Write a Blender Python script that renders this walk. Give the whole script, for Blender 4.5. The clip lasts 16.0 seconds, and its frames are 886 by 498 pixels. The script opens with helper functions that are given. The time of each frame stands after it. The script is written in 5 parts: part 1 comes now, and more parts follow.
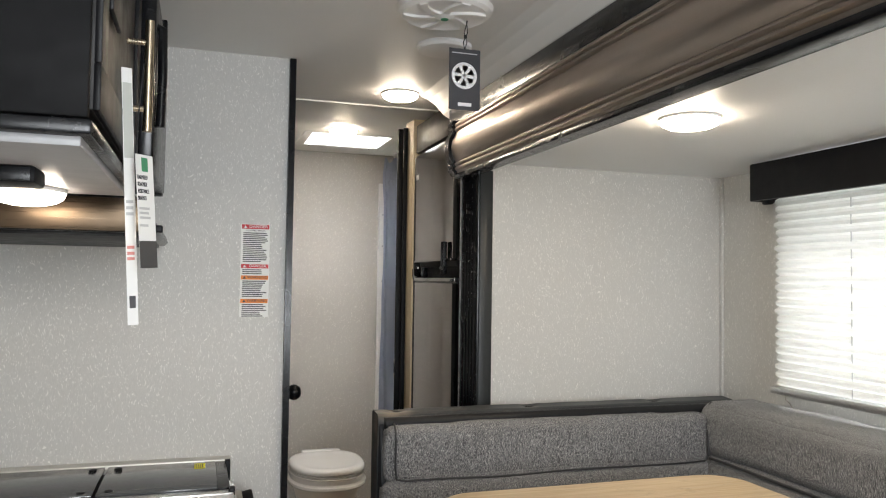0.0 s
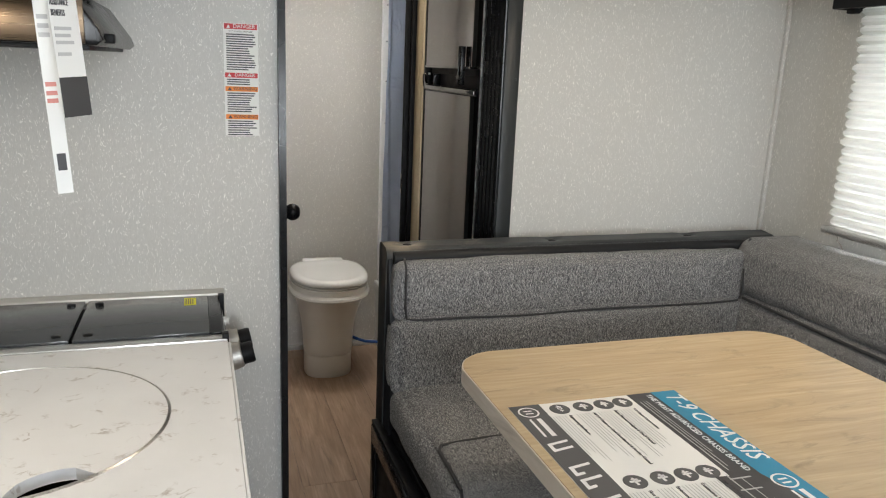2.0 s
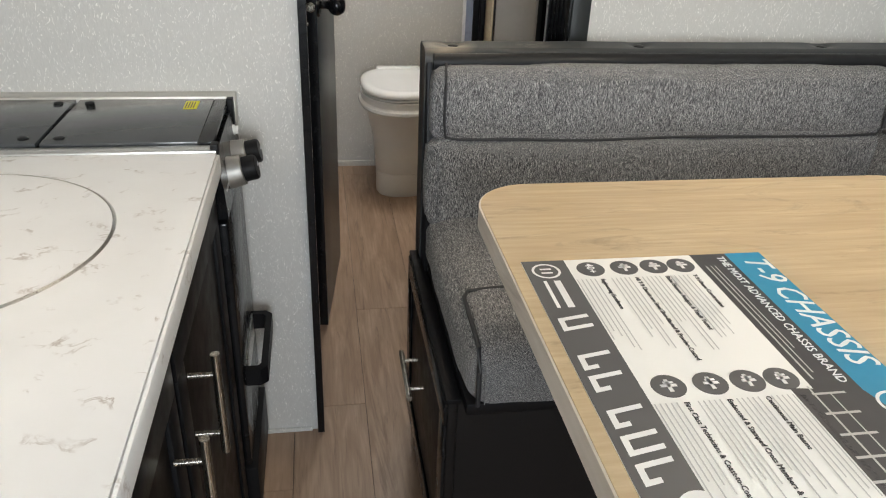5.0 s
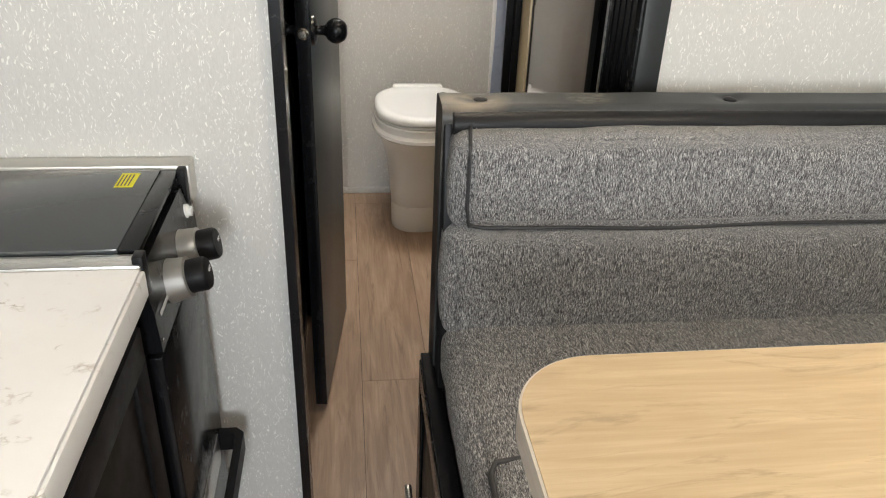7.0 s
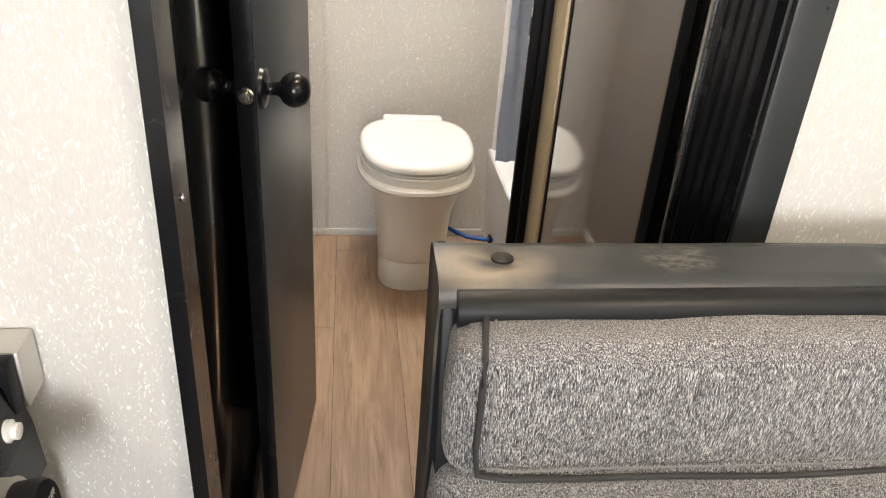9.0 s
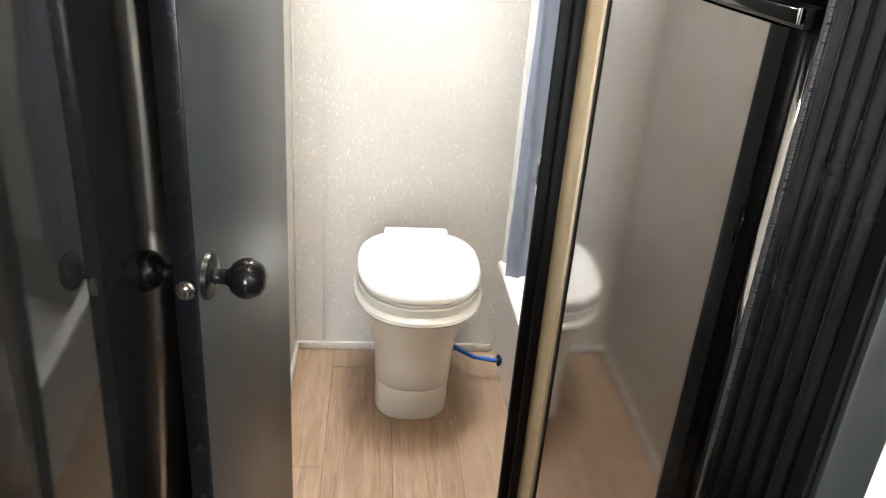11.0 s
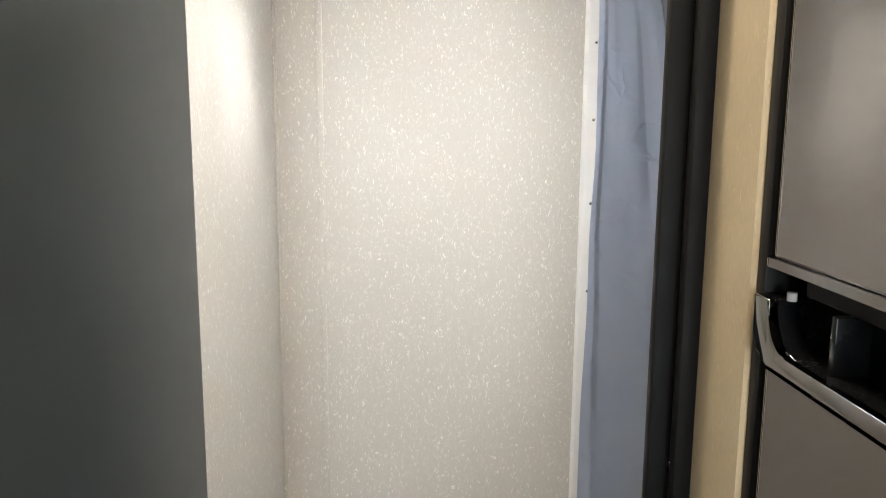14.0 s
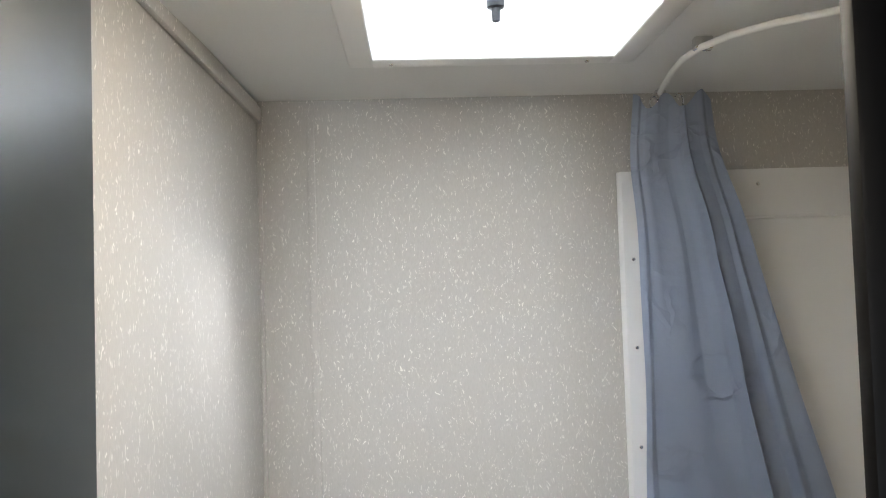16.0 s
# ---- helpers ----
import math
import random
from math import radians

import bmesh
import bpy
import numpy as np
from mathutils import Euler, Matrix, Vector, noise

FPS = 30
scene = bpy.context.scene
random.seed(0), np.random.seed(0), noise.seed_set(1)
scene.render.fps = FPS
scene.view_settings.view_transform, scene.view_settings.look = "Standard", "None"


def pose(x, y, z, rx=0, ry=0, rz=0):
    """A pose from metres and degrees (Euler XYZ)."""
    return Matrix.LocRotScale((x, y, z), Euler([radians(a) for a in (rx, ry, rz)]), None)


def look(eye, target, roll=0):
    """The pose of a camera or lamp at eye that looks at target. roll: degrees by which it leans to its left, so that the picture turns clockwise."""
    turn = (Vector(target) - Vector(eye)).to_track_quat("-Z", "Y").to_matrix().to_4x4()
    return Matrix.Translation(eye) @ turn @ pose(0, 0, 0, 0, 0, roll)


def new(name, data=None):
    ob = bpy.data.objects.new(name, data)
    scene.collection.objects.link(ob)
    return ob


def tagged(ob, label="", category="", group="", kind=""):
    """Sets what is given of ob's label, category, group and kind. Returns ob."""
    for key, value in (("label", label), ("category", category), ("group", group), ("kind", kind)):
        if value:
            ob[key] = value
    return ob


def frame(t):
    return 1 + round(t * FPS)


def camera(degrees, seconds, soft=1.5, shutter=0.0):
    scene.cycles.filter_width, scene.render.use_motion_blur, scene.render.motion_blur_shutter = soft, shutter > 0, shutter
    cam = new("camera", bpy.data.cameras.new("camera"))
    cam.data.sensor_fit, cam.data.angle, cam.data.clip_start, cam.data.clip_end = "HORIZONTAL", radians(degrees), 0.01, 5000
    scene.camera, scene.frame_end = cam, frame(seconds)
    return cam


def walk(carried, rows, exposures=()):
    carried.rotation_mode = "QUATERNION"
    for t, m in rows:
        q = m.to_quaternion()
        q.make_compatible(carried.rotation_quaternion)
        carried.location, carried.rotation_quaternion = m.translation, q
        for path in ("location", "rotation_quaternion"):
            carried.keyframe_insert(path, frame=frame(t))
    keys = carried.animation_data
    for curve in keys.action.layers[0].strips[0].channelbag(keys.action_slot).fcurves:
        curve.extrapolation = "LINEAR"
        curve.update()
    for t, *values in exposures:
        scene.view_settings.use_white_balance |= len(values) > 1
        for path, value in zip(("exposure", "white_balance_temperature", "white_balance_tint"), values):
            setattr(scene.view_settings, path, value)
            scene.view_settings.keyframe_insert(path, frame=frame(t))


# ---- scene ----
cam = camera(60.7, 16.0, soft=1.1)
PATH = [
    (0, (0.010, -0.002, 1.405), (0.621, 1.902, 1.487), 0.8),
    (0.4, (-0.008, 0.082, 1.328), (0.652, 1.974, 1.358), 1.6),
    (0.5, (-0.006, 0.094, 1.315), (0.652, 1.983, 1.326), 1.4),
    (1, (-0.016, 0.168, 1.291), (0.666, 2.044, 1.162), 1.9),
    (1.5, (0.010, 0.217, 1.377), (0.674, 2.082, 1.079), 2.1),
    (2, (0.049, 0.279, 1.472), (0.66, 2.126, 1.006), 2.4),
    (2.5, (0.078, 0.308, 1.502), (0.623, 2.131, 0.884), 2.7),
    (3, (0.167, 0.338, 1.463), (0.623, 2.144, 0.732), 3.0),
    (3.5, (0.224, 0.372, 1.431), (0.612, 2.154, 0.61), 3.4),
    (3.7, (0.236, 0.374, 1.420), (0.602, 2.144, 0.567), 3.6),
    (5.8, (0.297, 0.679, 1.368), (0.582, 2.428, 0.441), 2.3),
    (6, (0.304, 0.714, 1.366), (0.583, 2.467, 0.443), 2.5),
    (6.5, (0.311, 0.818, 1.368), (0.575, 2.569, 0.439), 2.2),
    (7, (0.347, 0.968, 1.375), (0.588, 2.715, 0.432), 2.3),
    (7.5, (0.381, 1.1, 1.376), (0.608, 2.841, 0.418), 2.5),
    (8, (0.398, 1.226, 1.374), (0.622, 2.962, 0.406), 3.0),
    (8.5, (0.407, 1.374, 1.372), (0.642, 3.107, 0.401), 3.7),
    (9, (0.406, 1.486, 1.376), (0.659, 3.218, 0.409), 4.2),
    (9.2, (0.403, 1.526, 1.38), (0.665, 3.259, 0.416), 4.3),
    (11.3, (0.483, 1.824, 1.474), (0.668, 3.649, 0.675), 4.0),
    (11.5, (0.481, 1.879, 1.475), (0.665, 3.718, 0.706), 3.7),
    (12, (0.481, 2.020, 1.494), (0.665, 3.898, 0.828), 4.0),
    (12.5, (0.487, 2.124, 1.502), (0.678, 4.034, 0.932), 3.8),
    (13, (0.506, 2.134, 1.493), (0.687, 4.074, 1.034), 3.3),
    (13.3, (0.533, 2.153, 1.538), (0.670, 4.105, 1.120), 2.4),
    (13.5, (0.534, 2.221, 1.547), (0.658, 4.178, 1.150), 2.0),
    (14, (0.545, 2.307, 1.568), (0.627, 4.281, 1.249), 0.4),
    (14.5, (0.538, 2.389, 1.559), (0.623, 4.375, 1.326), 0.5),
    (15, (0.540, 2.503, 1.592), (0.616, 4.498, 1.455), -0.4),
    (15.5, (0.537, 2.551, 1.663), (0.608, 4.551, 1.638), -1.3),
    (16, (0.528, 2.585, 1.729), (0.610, 4.582, 1.811), -1.8),
]
EXPOSURES = [(0, 0.42, 6500, 12), (1.5, 0.40, 6450, 11), (3.5, 0.58, 6350, 10), (5.8, 0.76, 6350, 10), (7, 1.05, 6550, 11), (8, 1.40, 6700, 13), (9, 1.57, 6850, 14), (11.5, 2.1, 6250, 10), (12, 1.7, 6250, 10),
             (12.5, 1.43, 6300, 10), (13.5, 1.27, 6450, 10), (14, 1.18, 6450, 10), (15, 1.03, 6350, 10), (15.5, 0.86, 6250, 10), (16, 0.57, 6000, 10)]
walk(cam, [(t, look(eye, target, roll)) for t, eye, target, roll in PATH], EXPOSURES)

# ---- light ----
world = bpy.data.worlds.new("world")
scene.world = world
world.use_nodes = True
wn = world.node_tree.nodes
sky = wn.new("ShaderNodeTexSky")
sky.sky_type, sky.sun_disc = "NISHITA", False
sky.sun_elevation, sky.sun_rotation = radians(42), radians(70)
wn["Background"].inputs["Strength"].default_value = 0.1
world.node_tree.links.new(sky.outputs[0], wn["Background"].inputs["Color"])
sun = new("sun", bpy.data.lights.new("sun", "SUN"))
sun.data.energy, sun.data.angle, sun.data.color = 1.5, radians(10), (1, 0.96, 0.9)
sun.matrix_world = look((5, -2, 6), (0, 0, 0))


def sky_lamp(name, eye, target, w, h, watts, color):
    """Daylight that comes in through an opening."""
    ob = new(name, bpy.data.lights.new(name, "AREA"))
    ob.data.shape, ob.data.size, ob.data.size_y = "RECTANGLE", w, h
    ob.data.energy, ob.data.color = watts, color
    ob.matrix_world = look(eye, target)
    return ob


sky_lamp("window_daylight", (1.87, 1.02, 1.36), (0, 1.02, 1.36), 1.65, 0.56, 6, (0.92, 0.97, 1))
sky_lamp("doorway_daylight", (0.40, -1.28, 1.52), (0.40, 2, 2.25), 0.62, 0.85, 30, (0.92, 0.97, 1))
sky_lamp("skylight_daylight", (0.657, 3.565, 2.36), (0.657, 3.565, 0), 0.34, 0.34, 6.6, (0.95, 0.98, 1))


# ---- materials ----
def mat(name, color, rough=0.6, metal=0.0, **extra):
    m = bpy.data.materials.new(name)
    m.use_nodes = True
    b = m.node_tree.nodes["Principled BSDF"]
    b.inputs["Base Color"].default_value = (*color, 1)
    b.inputs["Roughness"].default_value, b.inputs["Metallic"].default_value = rough, metal
    for key, v in extra.items():
        b.inputs[key.replace("_", " ")].default_value = v
    return m


class Tree:
    """Short hand for building a node tree."""

    def __init__(self, m):
        self.t = m.node_tree
        self.bsdf = self.t.nodes["Principled BSDF"]
        self.co = self.t.nodes.new("ShaderNodeTexCoord").outputs["Object"]

    def link(self, a, b):
        self.t.links.new(a, b)

    def mapped(self, scale, turn=(0, 0, 0), source=None):
        n = self.t.nodes.new("ShaderNodeMapping")
        n.inputs["Scale"].default_value = scale
        n.inputs["Rotation"].default_value = turn
        self.link(source or self.co, n.inputs[0])
        return n.outputs[0]

    def noise(self, co, scale=1, detail=3, rough=0.5, distort=0.0):
        n = self.t.nodes.new("ShaderNodeTexNoise")
        n.inputs["Scale"].default_value, n.inputs["Detail"].default_value = scale, detail
        n.inputs["Roughness"].default_value, n.inputs["Distortion"].default_value = rough, distort
        self.link(co, n.inputs["Vector"])
        return n.outputs[0]

    def voronoi(self, co, scale=1, feature="F1"):
        n = self.t.nodes.new("ShaderNodeTexVoronoi")
        n.feature = feature
        n.inputs["Scale"].default_value = scale
        self.link(co, n.inputs["Vector"])
        return n

    def ramp(self, fac, *stops):
        n = self.t.nodes.new("ShaderNodeValToRGB")
        while len(n.color_ramp.elements) < len(stops):
            n.color_ramp.elements.new(0.5)
        for e, (p, c) in zip(n.color_ramp.elements, stops):
            e.position = p
            e.color = (*c, 1) if len(c) == 3 else c
        self.link(fac, n.inputs[0])
        return n.outputs[0]

    def mix(self, fac, a, b, mode="MIX"):
        n = self.t.nodes.new("ShaderNodeMix")
        n.data_type, n.blend_type = "RGBA", mode
        for v, sock in ((fac, n.inputs[0]), (a, n.inputs[6]), (b, n.inputs[7])):
            if isinstance(v, (int, float)):
                sock.default_value = v
            elif isinstance(v, tuple):
                sock.default_value = (*v, 1)
            else:
                self.link(v, sock)
        return n.outputs[2]

    def math(self, op, a, b=0.0):
        n = self.t.nodes.new("ShaderNodeMath")
        n.operation = op
        for v, sock in ((a, n.inputs[0]), (b, n.inputs[1])):
            if isinstance(v, (int, float)):
                sock.default_value = v
            else:
                self.link(v, sock)
        return n.outputs[0]

    def offset(self, co, amount, scale):
        """co pushed about by a noise."""
        n = self.t.nodes.new("ShaderNodeTexNoise")
        n.inputs["Scale"].default_value = scale
        self.link(co, n.inputs["Vector"])
        v = self.t.nodes.new("ShaderNodeVectorMath")
        v.operation = "MULTIPLY_ADD"
        self.link(n.outputs["Color"], v.inputs[0])
        v.inputs[1].default_value = (amount,) * 3
        self.link(co, v.inputs[2])
        return v.outputs[0]

    def bump(self, height, strength=0.3, distance=0.002):
        n = self.t.nodes.new("ShaderNodeBump")
        n.inputs["Strength"].default_value, n.inputs["Distance"].default_value = strength, distance
        self.link(height, n.inputs["Height"])
        self.link(n.outputs[0], self.bsdf.inputs["Normal"])

    def color(self, c):
        self.link(c, self.bsdf.inputs["Base Color"])

    def rough(self, fac, lo, hi):
        self.link(self.ramp(fac, (0.3, (lo,) * 3), (0.7, (hi,) * 3)), self.bsdf.inputs["Roughness"])

    def random(self):
        return self.t.nodes.new("ShaderNodeObjectInfo").outputs["Random"]


def wallpaper(name, base, fleck, amount=0.5, contrast=0.9):
    """Vinyl wall covering with short pale curly upright flecks."""
    m = mat(name, base, 0.42)
    t = Tree(m)
    bent = t.offset(t.co, 0.03, 38)
    masks = []
    for scale, turn in (((330, 330, 46), (0.2, 0.18, 0)), ((350, 350, 54), (-0.32, -0.28, 0.4)), ((300, 300, 62), (0.75, 0.6, 0.2))):
        v = t.voronoi(t.mapped(scale, turn, bent))
        line = t.ramp(v.outputs["Distance"], (0.0, (1, 1, 1)), (0.24, (0.9, 0.9, 0.9)), (0.37, (0, 0, 0)))
        some = t.ramp(v.outputs["Color"], (1 - amount * 0.62, (0, 0, 0)), (1 - amount * 0.62 + 0.15, (1, 1, 1)))
        masks.append(t.math("MULTIPLY", line, some))
    mask = t.math("MAXIMUM", t.math("MAXIMUM", masks[0], masks[1]), t.math("MULTIPLY", masks[2], 0.8))
    cloud = t.noise(t.co, 5, 4)
    fine = t.noise(t.mapped((420, 420, 120)), 1, 3, 0.6)
    tone = t.mix(t.math("MULTIPLY", cloud, 0.35), base, tuple(c * 0.9 for c in base))
    tone = t.mix(t.ramp(fine, (0.4, (0, 0, 0)), (0.68, (0.5, 0.5, 0.5))), tone, tuple(c * 0.82 for c in base))
    t.color(t.mix(t.math("MULTIPLY", mask, contrast), tone, fleck))
    t.bump(t.math("ADD", mask, t.math("MULTIPLY", fine, 0.5)), 0.25, 0.001)
    t.rough(mask, 0.48, 0.28)
    return m


def fabric(name, threads):
    """Dark grey heathered upholstery, woven of short dark and pale threads that mostly run one way."""
    m = mat(name, (0.05, 0.05, 0.055), 0.95)
    t = Tree(m)
    along = threads.index(min(threads))
    cross = tuple(420 if k == along else 1100 for k in range(3))
    bent = t.offset(t.co, 0.0003, 60)
    up = t.noise(t.mapped(threads, source=bent), 1, 2, 0.65)
    thick = t.noise(t.mapped(tuple(v * 0.42 for v in threads), source=bent), 1, 2, 0.6)
    knit = t.noise(t.mapped(cross), 1, 2, 0.6)
    blot = t.noise(t.co, 45, 3)
    k = t.math("ADD", t.math("ADD", t.math("MULTIPLY", up, 0.54), t.math("MULTIPLY", thick, 0.14)), t.math("MULTIPLY", knit, 0.32))
    c = t.ramp(k, (0.38, (0.010, 0.010, 0.012)), (0.455, (0.052, 0.052, 0.057)), (0.53, (0.245, 0.245, 0.25)), (0.62, (0.72, 0.71, 0.68)))
    t.color(t.mix(t.math("MULTIPLY", blot, 0.15), c, (0.06, 0.058, 0.057)))
    t.bump(k, 0.8, 0.002)
    t.bsdf.inputs["Sheen Weight"].default_value = 0.15
    return m


def worn_vinyl(name):
    """Dark upholstery vinyl, rubbed to a brownish bloom round the first button and scuffed."""
    m = mat(name, (0.045, 0.047, 0.05), 0.42, Specular_IOR_Level=0.35)
    t = Tree(m)
    fine = t.noise(t.co, 420, 3)
    big = t.noise(t.co, 6, 4)
    c = t.mix(t.math("MULTIPLY", big, 0.6), (0.043, 0.047, 0.049), (0.027, 0.030, 0.033))

    def patch(at, size, lo, hi):
        n = t.t.nodes.new("ShaderNodeMapping")
        n.inputs["Location"].default_value = tuple(-p * s for p, s in zip(at, size))
        n.inputs["Scale"].default_value = size
        t.link(t.offset(t.co, 0.03, 22), n.inputs[0])
        g = t.t.nodes.new("ShaderNodeVectorMath")
        g.operation = "LENGTH"
        t.link(n.outputs[0], g.inputs[0])
        return t.ramp(g.outputs["Value"], (lo, (1, 1, 1)), (hi, (0, 0, 0)))
    ring = t.math("SUBTRACT", patch((0.548, 2.080, 1.03), (15, 24, 4), 0.25, 1.05), patch((0.550, 2.084, 1.03), (34, 60, 4), 0.3, 1.0))
    c = t.mix(t.math("MULTIPLY", ring, 0.85), c, (0.30, 0.25, 0.19))
    streak = t.noise(t.mapped((60, 160, 60), (0, 0, 0.5)), 1, 4, 0.7)
    scuff = t.math("MULTIPLY", patch((0.735, 2.095, 1.04), (22, 34, 4), 0.5, 0.95), t.ramp(streak, (0.42, (0, 0, 0)), (0.6, (1, 1, 1))))
    c = t.mix(t.math("MULTIPLY", scuff, 0.6), c, (0.20, 0.19, 0.175))
    t.color(c)
    t.bump(t.math("ADD", fine, t.math("MULTIPLY", big, 2.0)), 0.15, 0.001)
    t.rough(big, 0.36, 0.5)
    return m


def oak(name, light, dark, axis, per_piece=False, gloss=0.4):
    """Printed oak; the grain runs along the axis."""
    m = mat(name, light, gloss)
    t = Tree(m)
    co = t.co
    if per_piece:
        v = t.t.nodes.new("ShaderNodeVectorMath")
        v.operation = "ADD"
        s = t.t.nodes.new("ShaderNodeVectorMath")
        s.operation = "SCALE"
        s.inputs[0].default_value = (7, 13, 5)
        t.link(t.random(), s.inputs["Scale"])
        t.link(co, v.inputs[0])
        t.link(s.outputs[0], v.inputs[1])
        co = v.outputs[0]
    long = (1.2, 9, 9) if axis == "x" else (9, 1.2, 9)
    fine = (6, 130, 130) if axis == "x" else (130, 6, 130)
    broad = t.noise(t.mapped(long, source=co), 2, 5, 0.6, 1.8)
    grain = t.noise(t.mapped(fine, source=co), 1, 4, 0.6)
    knots = t.noise(t.mapped((long[0] * 3, long[1] * 1.5, 9), source=co), 1, 5, 0.7, 2.4)
    c = t.ramp(broad, (0.3, dark), (0.5, tuple((a + b) / 2 for a, b in zip(light, dark))), (0.68, light))
    c = t.mix(t.ramp(grain, (0.35, (0.55,) * 3), (0.6, (0, 0, 0))), c, dark)
    c = t.mix(t.ramp(knots, (0.56, (0, 0, 0)), (0.70, (0.6,) * 3)), c, tuple(a * 0.55 for a in dark))
    if per_piece:
        c = t.mix(t.math("MULTIPLY", t.random(), 0.45), c, tuple(a * 0.8 for a in light))
    t.color(c)
    t.bump(grain, 0.12, 0.0006)
    t.rough(grain, gloss + 0.08, gloss - 0.06)
    return m


def stone_top(name):
    """White quartz print with short broken brown-grey veins."""
    m = mat(name, (0.74, 0.72, 0.69), 0.32)
    t = Tree(m)
    bent = t.offset(t.co, 0.07, 16)
    vein = t.math("ABSOLUTE", t.math("SUBTRACT", t.noise(bent, 15, 5, 0.6), 0.5))
    line = t.ramp(vein, (0.0, (1, 1, 1)), (0.012, (0.5,) * 3), (0.028, (0, 0, 0)))
    some = t.ramp(t.noise(t.co, 24, 3), (0.53, (0, 0, 0)), (0.66, (1, 1, 1)))
    specks = t.ramp(t.noise(t.offset(t.co, 0.05, 30), 55, 3, 0.7), (0.74, (0, 0, 0)), (0.79, (1, 1, 1)))
    cloud = t.noise(t.co, 8, 4)
    c = t.mix(t.ramp(cloud, (0.35, (0.0,) * 3), (0.7, (0.5,) * 3)), (0.79, 0.795, 0.80), (0.69, 0.69, 0.69))
    c = t.mix(t.math("MULTIPLY", line, some), c, (0.43, 0.39, 0.365))
    t.color(t.mix(t.math("MULTIPLY", specks, 0.45), c, (0.42, 0.38, 0.35)))
    return m


def worn(name, color, rough, metal=0.0, scale=25, amount=0.12, vary=1.0, **extra):
    """A plain painted, moulded or metal surface with slight unevenness."""
    m = mat(name, color, rough, metal, **extra)
    t = Tree(m)
    n = t.noise(t.co, scale, 5, 0.6)
    big = t.noise(t.co, scale * 0.15, 3)
    t.color(t.mix(t.math("MULTIPLY", big, amount * 2), color, tuple(c * (1 - amount * 2) for c in color)))
    t.rough(n, max(0.02, rough - 0.05 * vary), rough + 0.08 * vary)
    t.bump(n, 0.06 * vary, 0.0008)
    return m


def ceiling_mat():
    m = mat("ceiling_paint", (0.66, 0.66, 0.64), 0.5)
    t = Tree(m)
    n = t.noise(t.co, 260, 3, 0.6)
    t.color(t.mix(t.math("MULTIPLY", t.noise(t.co, 3, 3), 0.4), (0.78, 0.78, 0.765), (0.72, 0.72, 0.705)))
    t.bump(n, 0.35, 0.0012)
    t.rough(n, 0.35, 0.6)
    return m


def brushed(name, color, rough, along="z"):
    m = mat(name, color, rough, 1.0)
    t = Tree(m)
    sc = {"z": (900, 900, 6), "y": (900, 6, 900), "x": (6, 900, 900)}[along]
    n = t.noise(t.mapped(sc), 1, 3, 0.6)
    t.rough(n, max(0.03, rough - 0.05), rough + (0.08 if rough > 0.1 else 0.03))
    t.bump(n, 0.05 if rough > 0.1 else 0.012, 0.0005)
    return m


def curtain_mat():
    m = mat("curtain_vinyl", (0.36, 0.40, 0.50), 0.3)
    t = Tree(m)
    v = t.voronoi(t.offset(t.mapped((6, 6, 7.5), (0, 0.3, 0)), 0.9, 1.5), 1, "DISTANCE_TO_EDGE")
    some = t.ramp(t.noise(t.co, 9, 2), (0.48, (0, 0, 0)), (0.58, (1, 1, 1)))
    crease = t.math("MULTIPLY", t.ramp(v.outputs["Distance"], (0.0, (1, 1, 1)), (0.07, (0, 0, 0))), some)
    n = t.noise(t.co, 18, 4)
    t.bump(t.math("ADD", t.math("MULTIPLY", crease, 0.8), n), 0.5, 0.006)
    t.color(t.mix(t.math("MULTIPLY", n, 0.4), (0.38, 0.43, 0.54), (0.33, 0.38, 0.49)))
    return m


def glow(name, color, strength):
    m = mat(name, (0.9, 0.9, 0.88), 0.4)
    b = m.node_tree.nodes["Principled BSDF"]
    b.inputs["Emission Color"].default_value = (*color, 1)
    b.inputs["Emission Strength"].default_value = strength
    return m


def blind_mat():
    """Pleated paper that lets daylight through."""
    m = mat("blind_paper", (0.8, 0.8, 0.77), 0.9)
    t = Tree(m)
    n = t.noise(t.mapped((30, 30, 60)), 1, 5, 0.65)
    c = t.mix(n, (0.86, 0.86, 0.83), (0.72, 0.72, 0.69))
    t.color(c)
    out = t.t.nodes["Material Output"]
    tr = t.t.nodes.new("ShaderNodeBsdfTranslucent")
    t.link(c, tr.inputs[0])
    mx = t.t.nodes.new("ShaderNodeMixShader")
    mx.inputs[0].default_value = 0.42
    t.link(t.bsdf.outputs[0], mx.inputs[1])
    t.link(tr.outputs[0], mx.inputs[2])
    t.link(mx.outputs[0], out.inputs[0])
    return m


def glass(name):
    m = mat(name, (0.95, 0.97, 0.97), 0.03)
    m.node_tree.nodes["Principled BSDF"].inputs["Transmission Weight"].default_value = 1.0
    return m


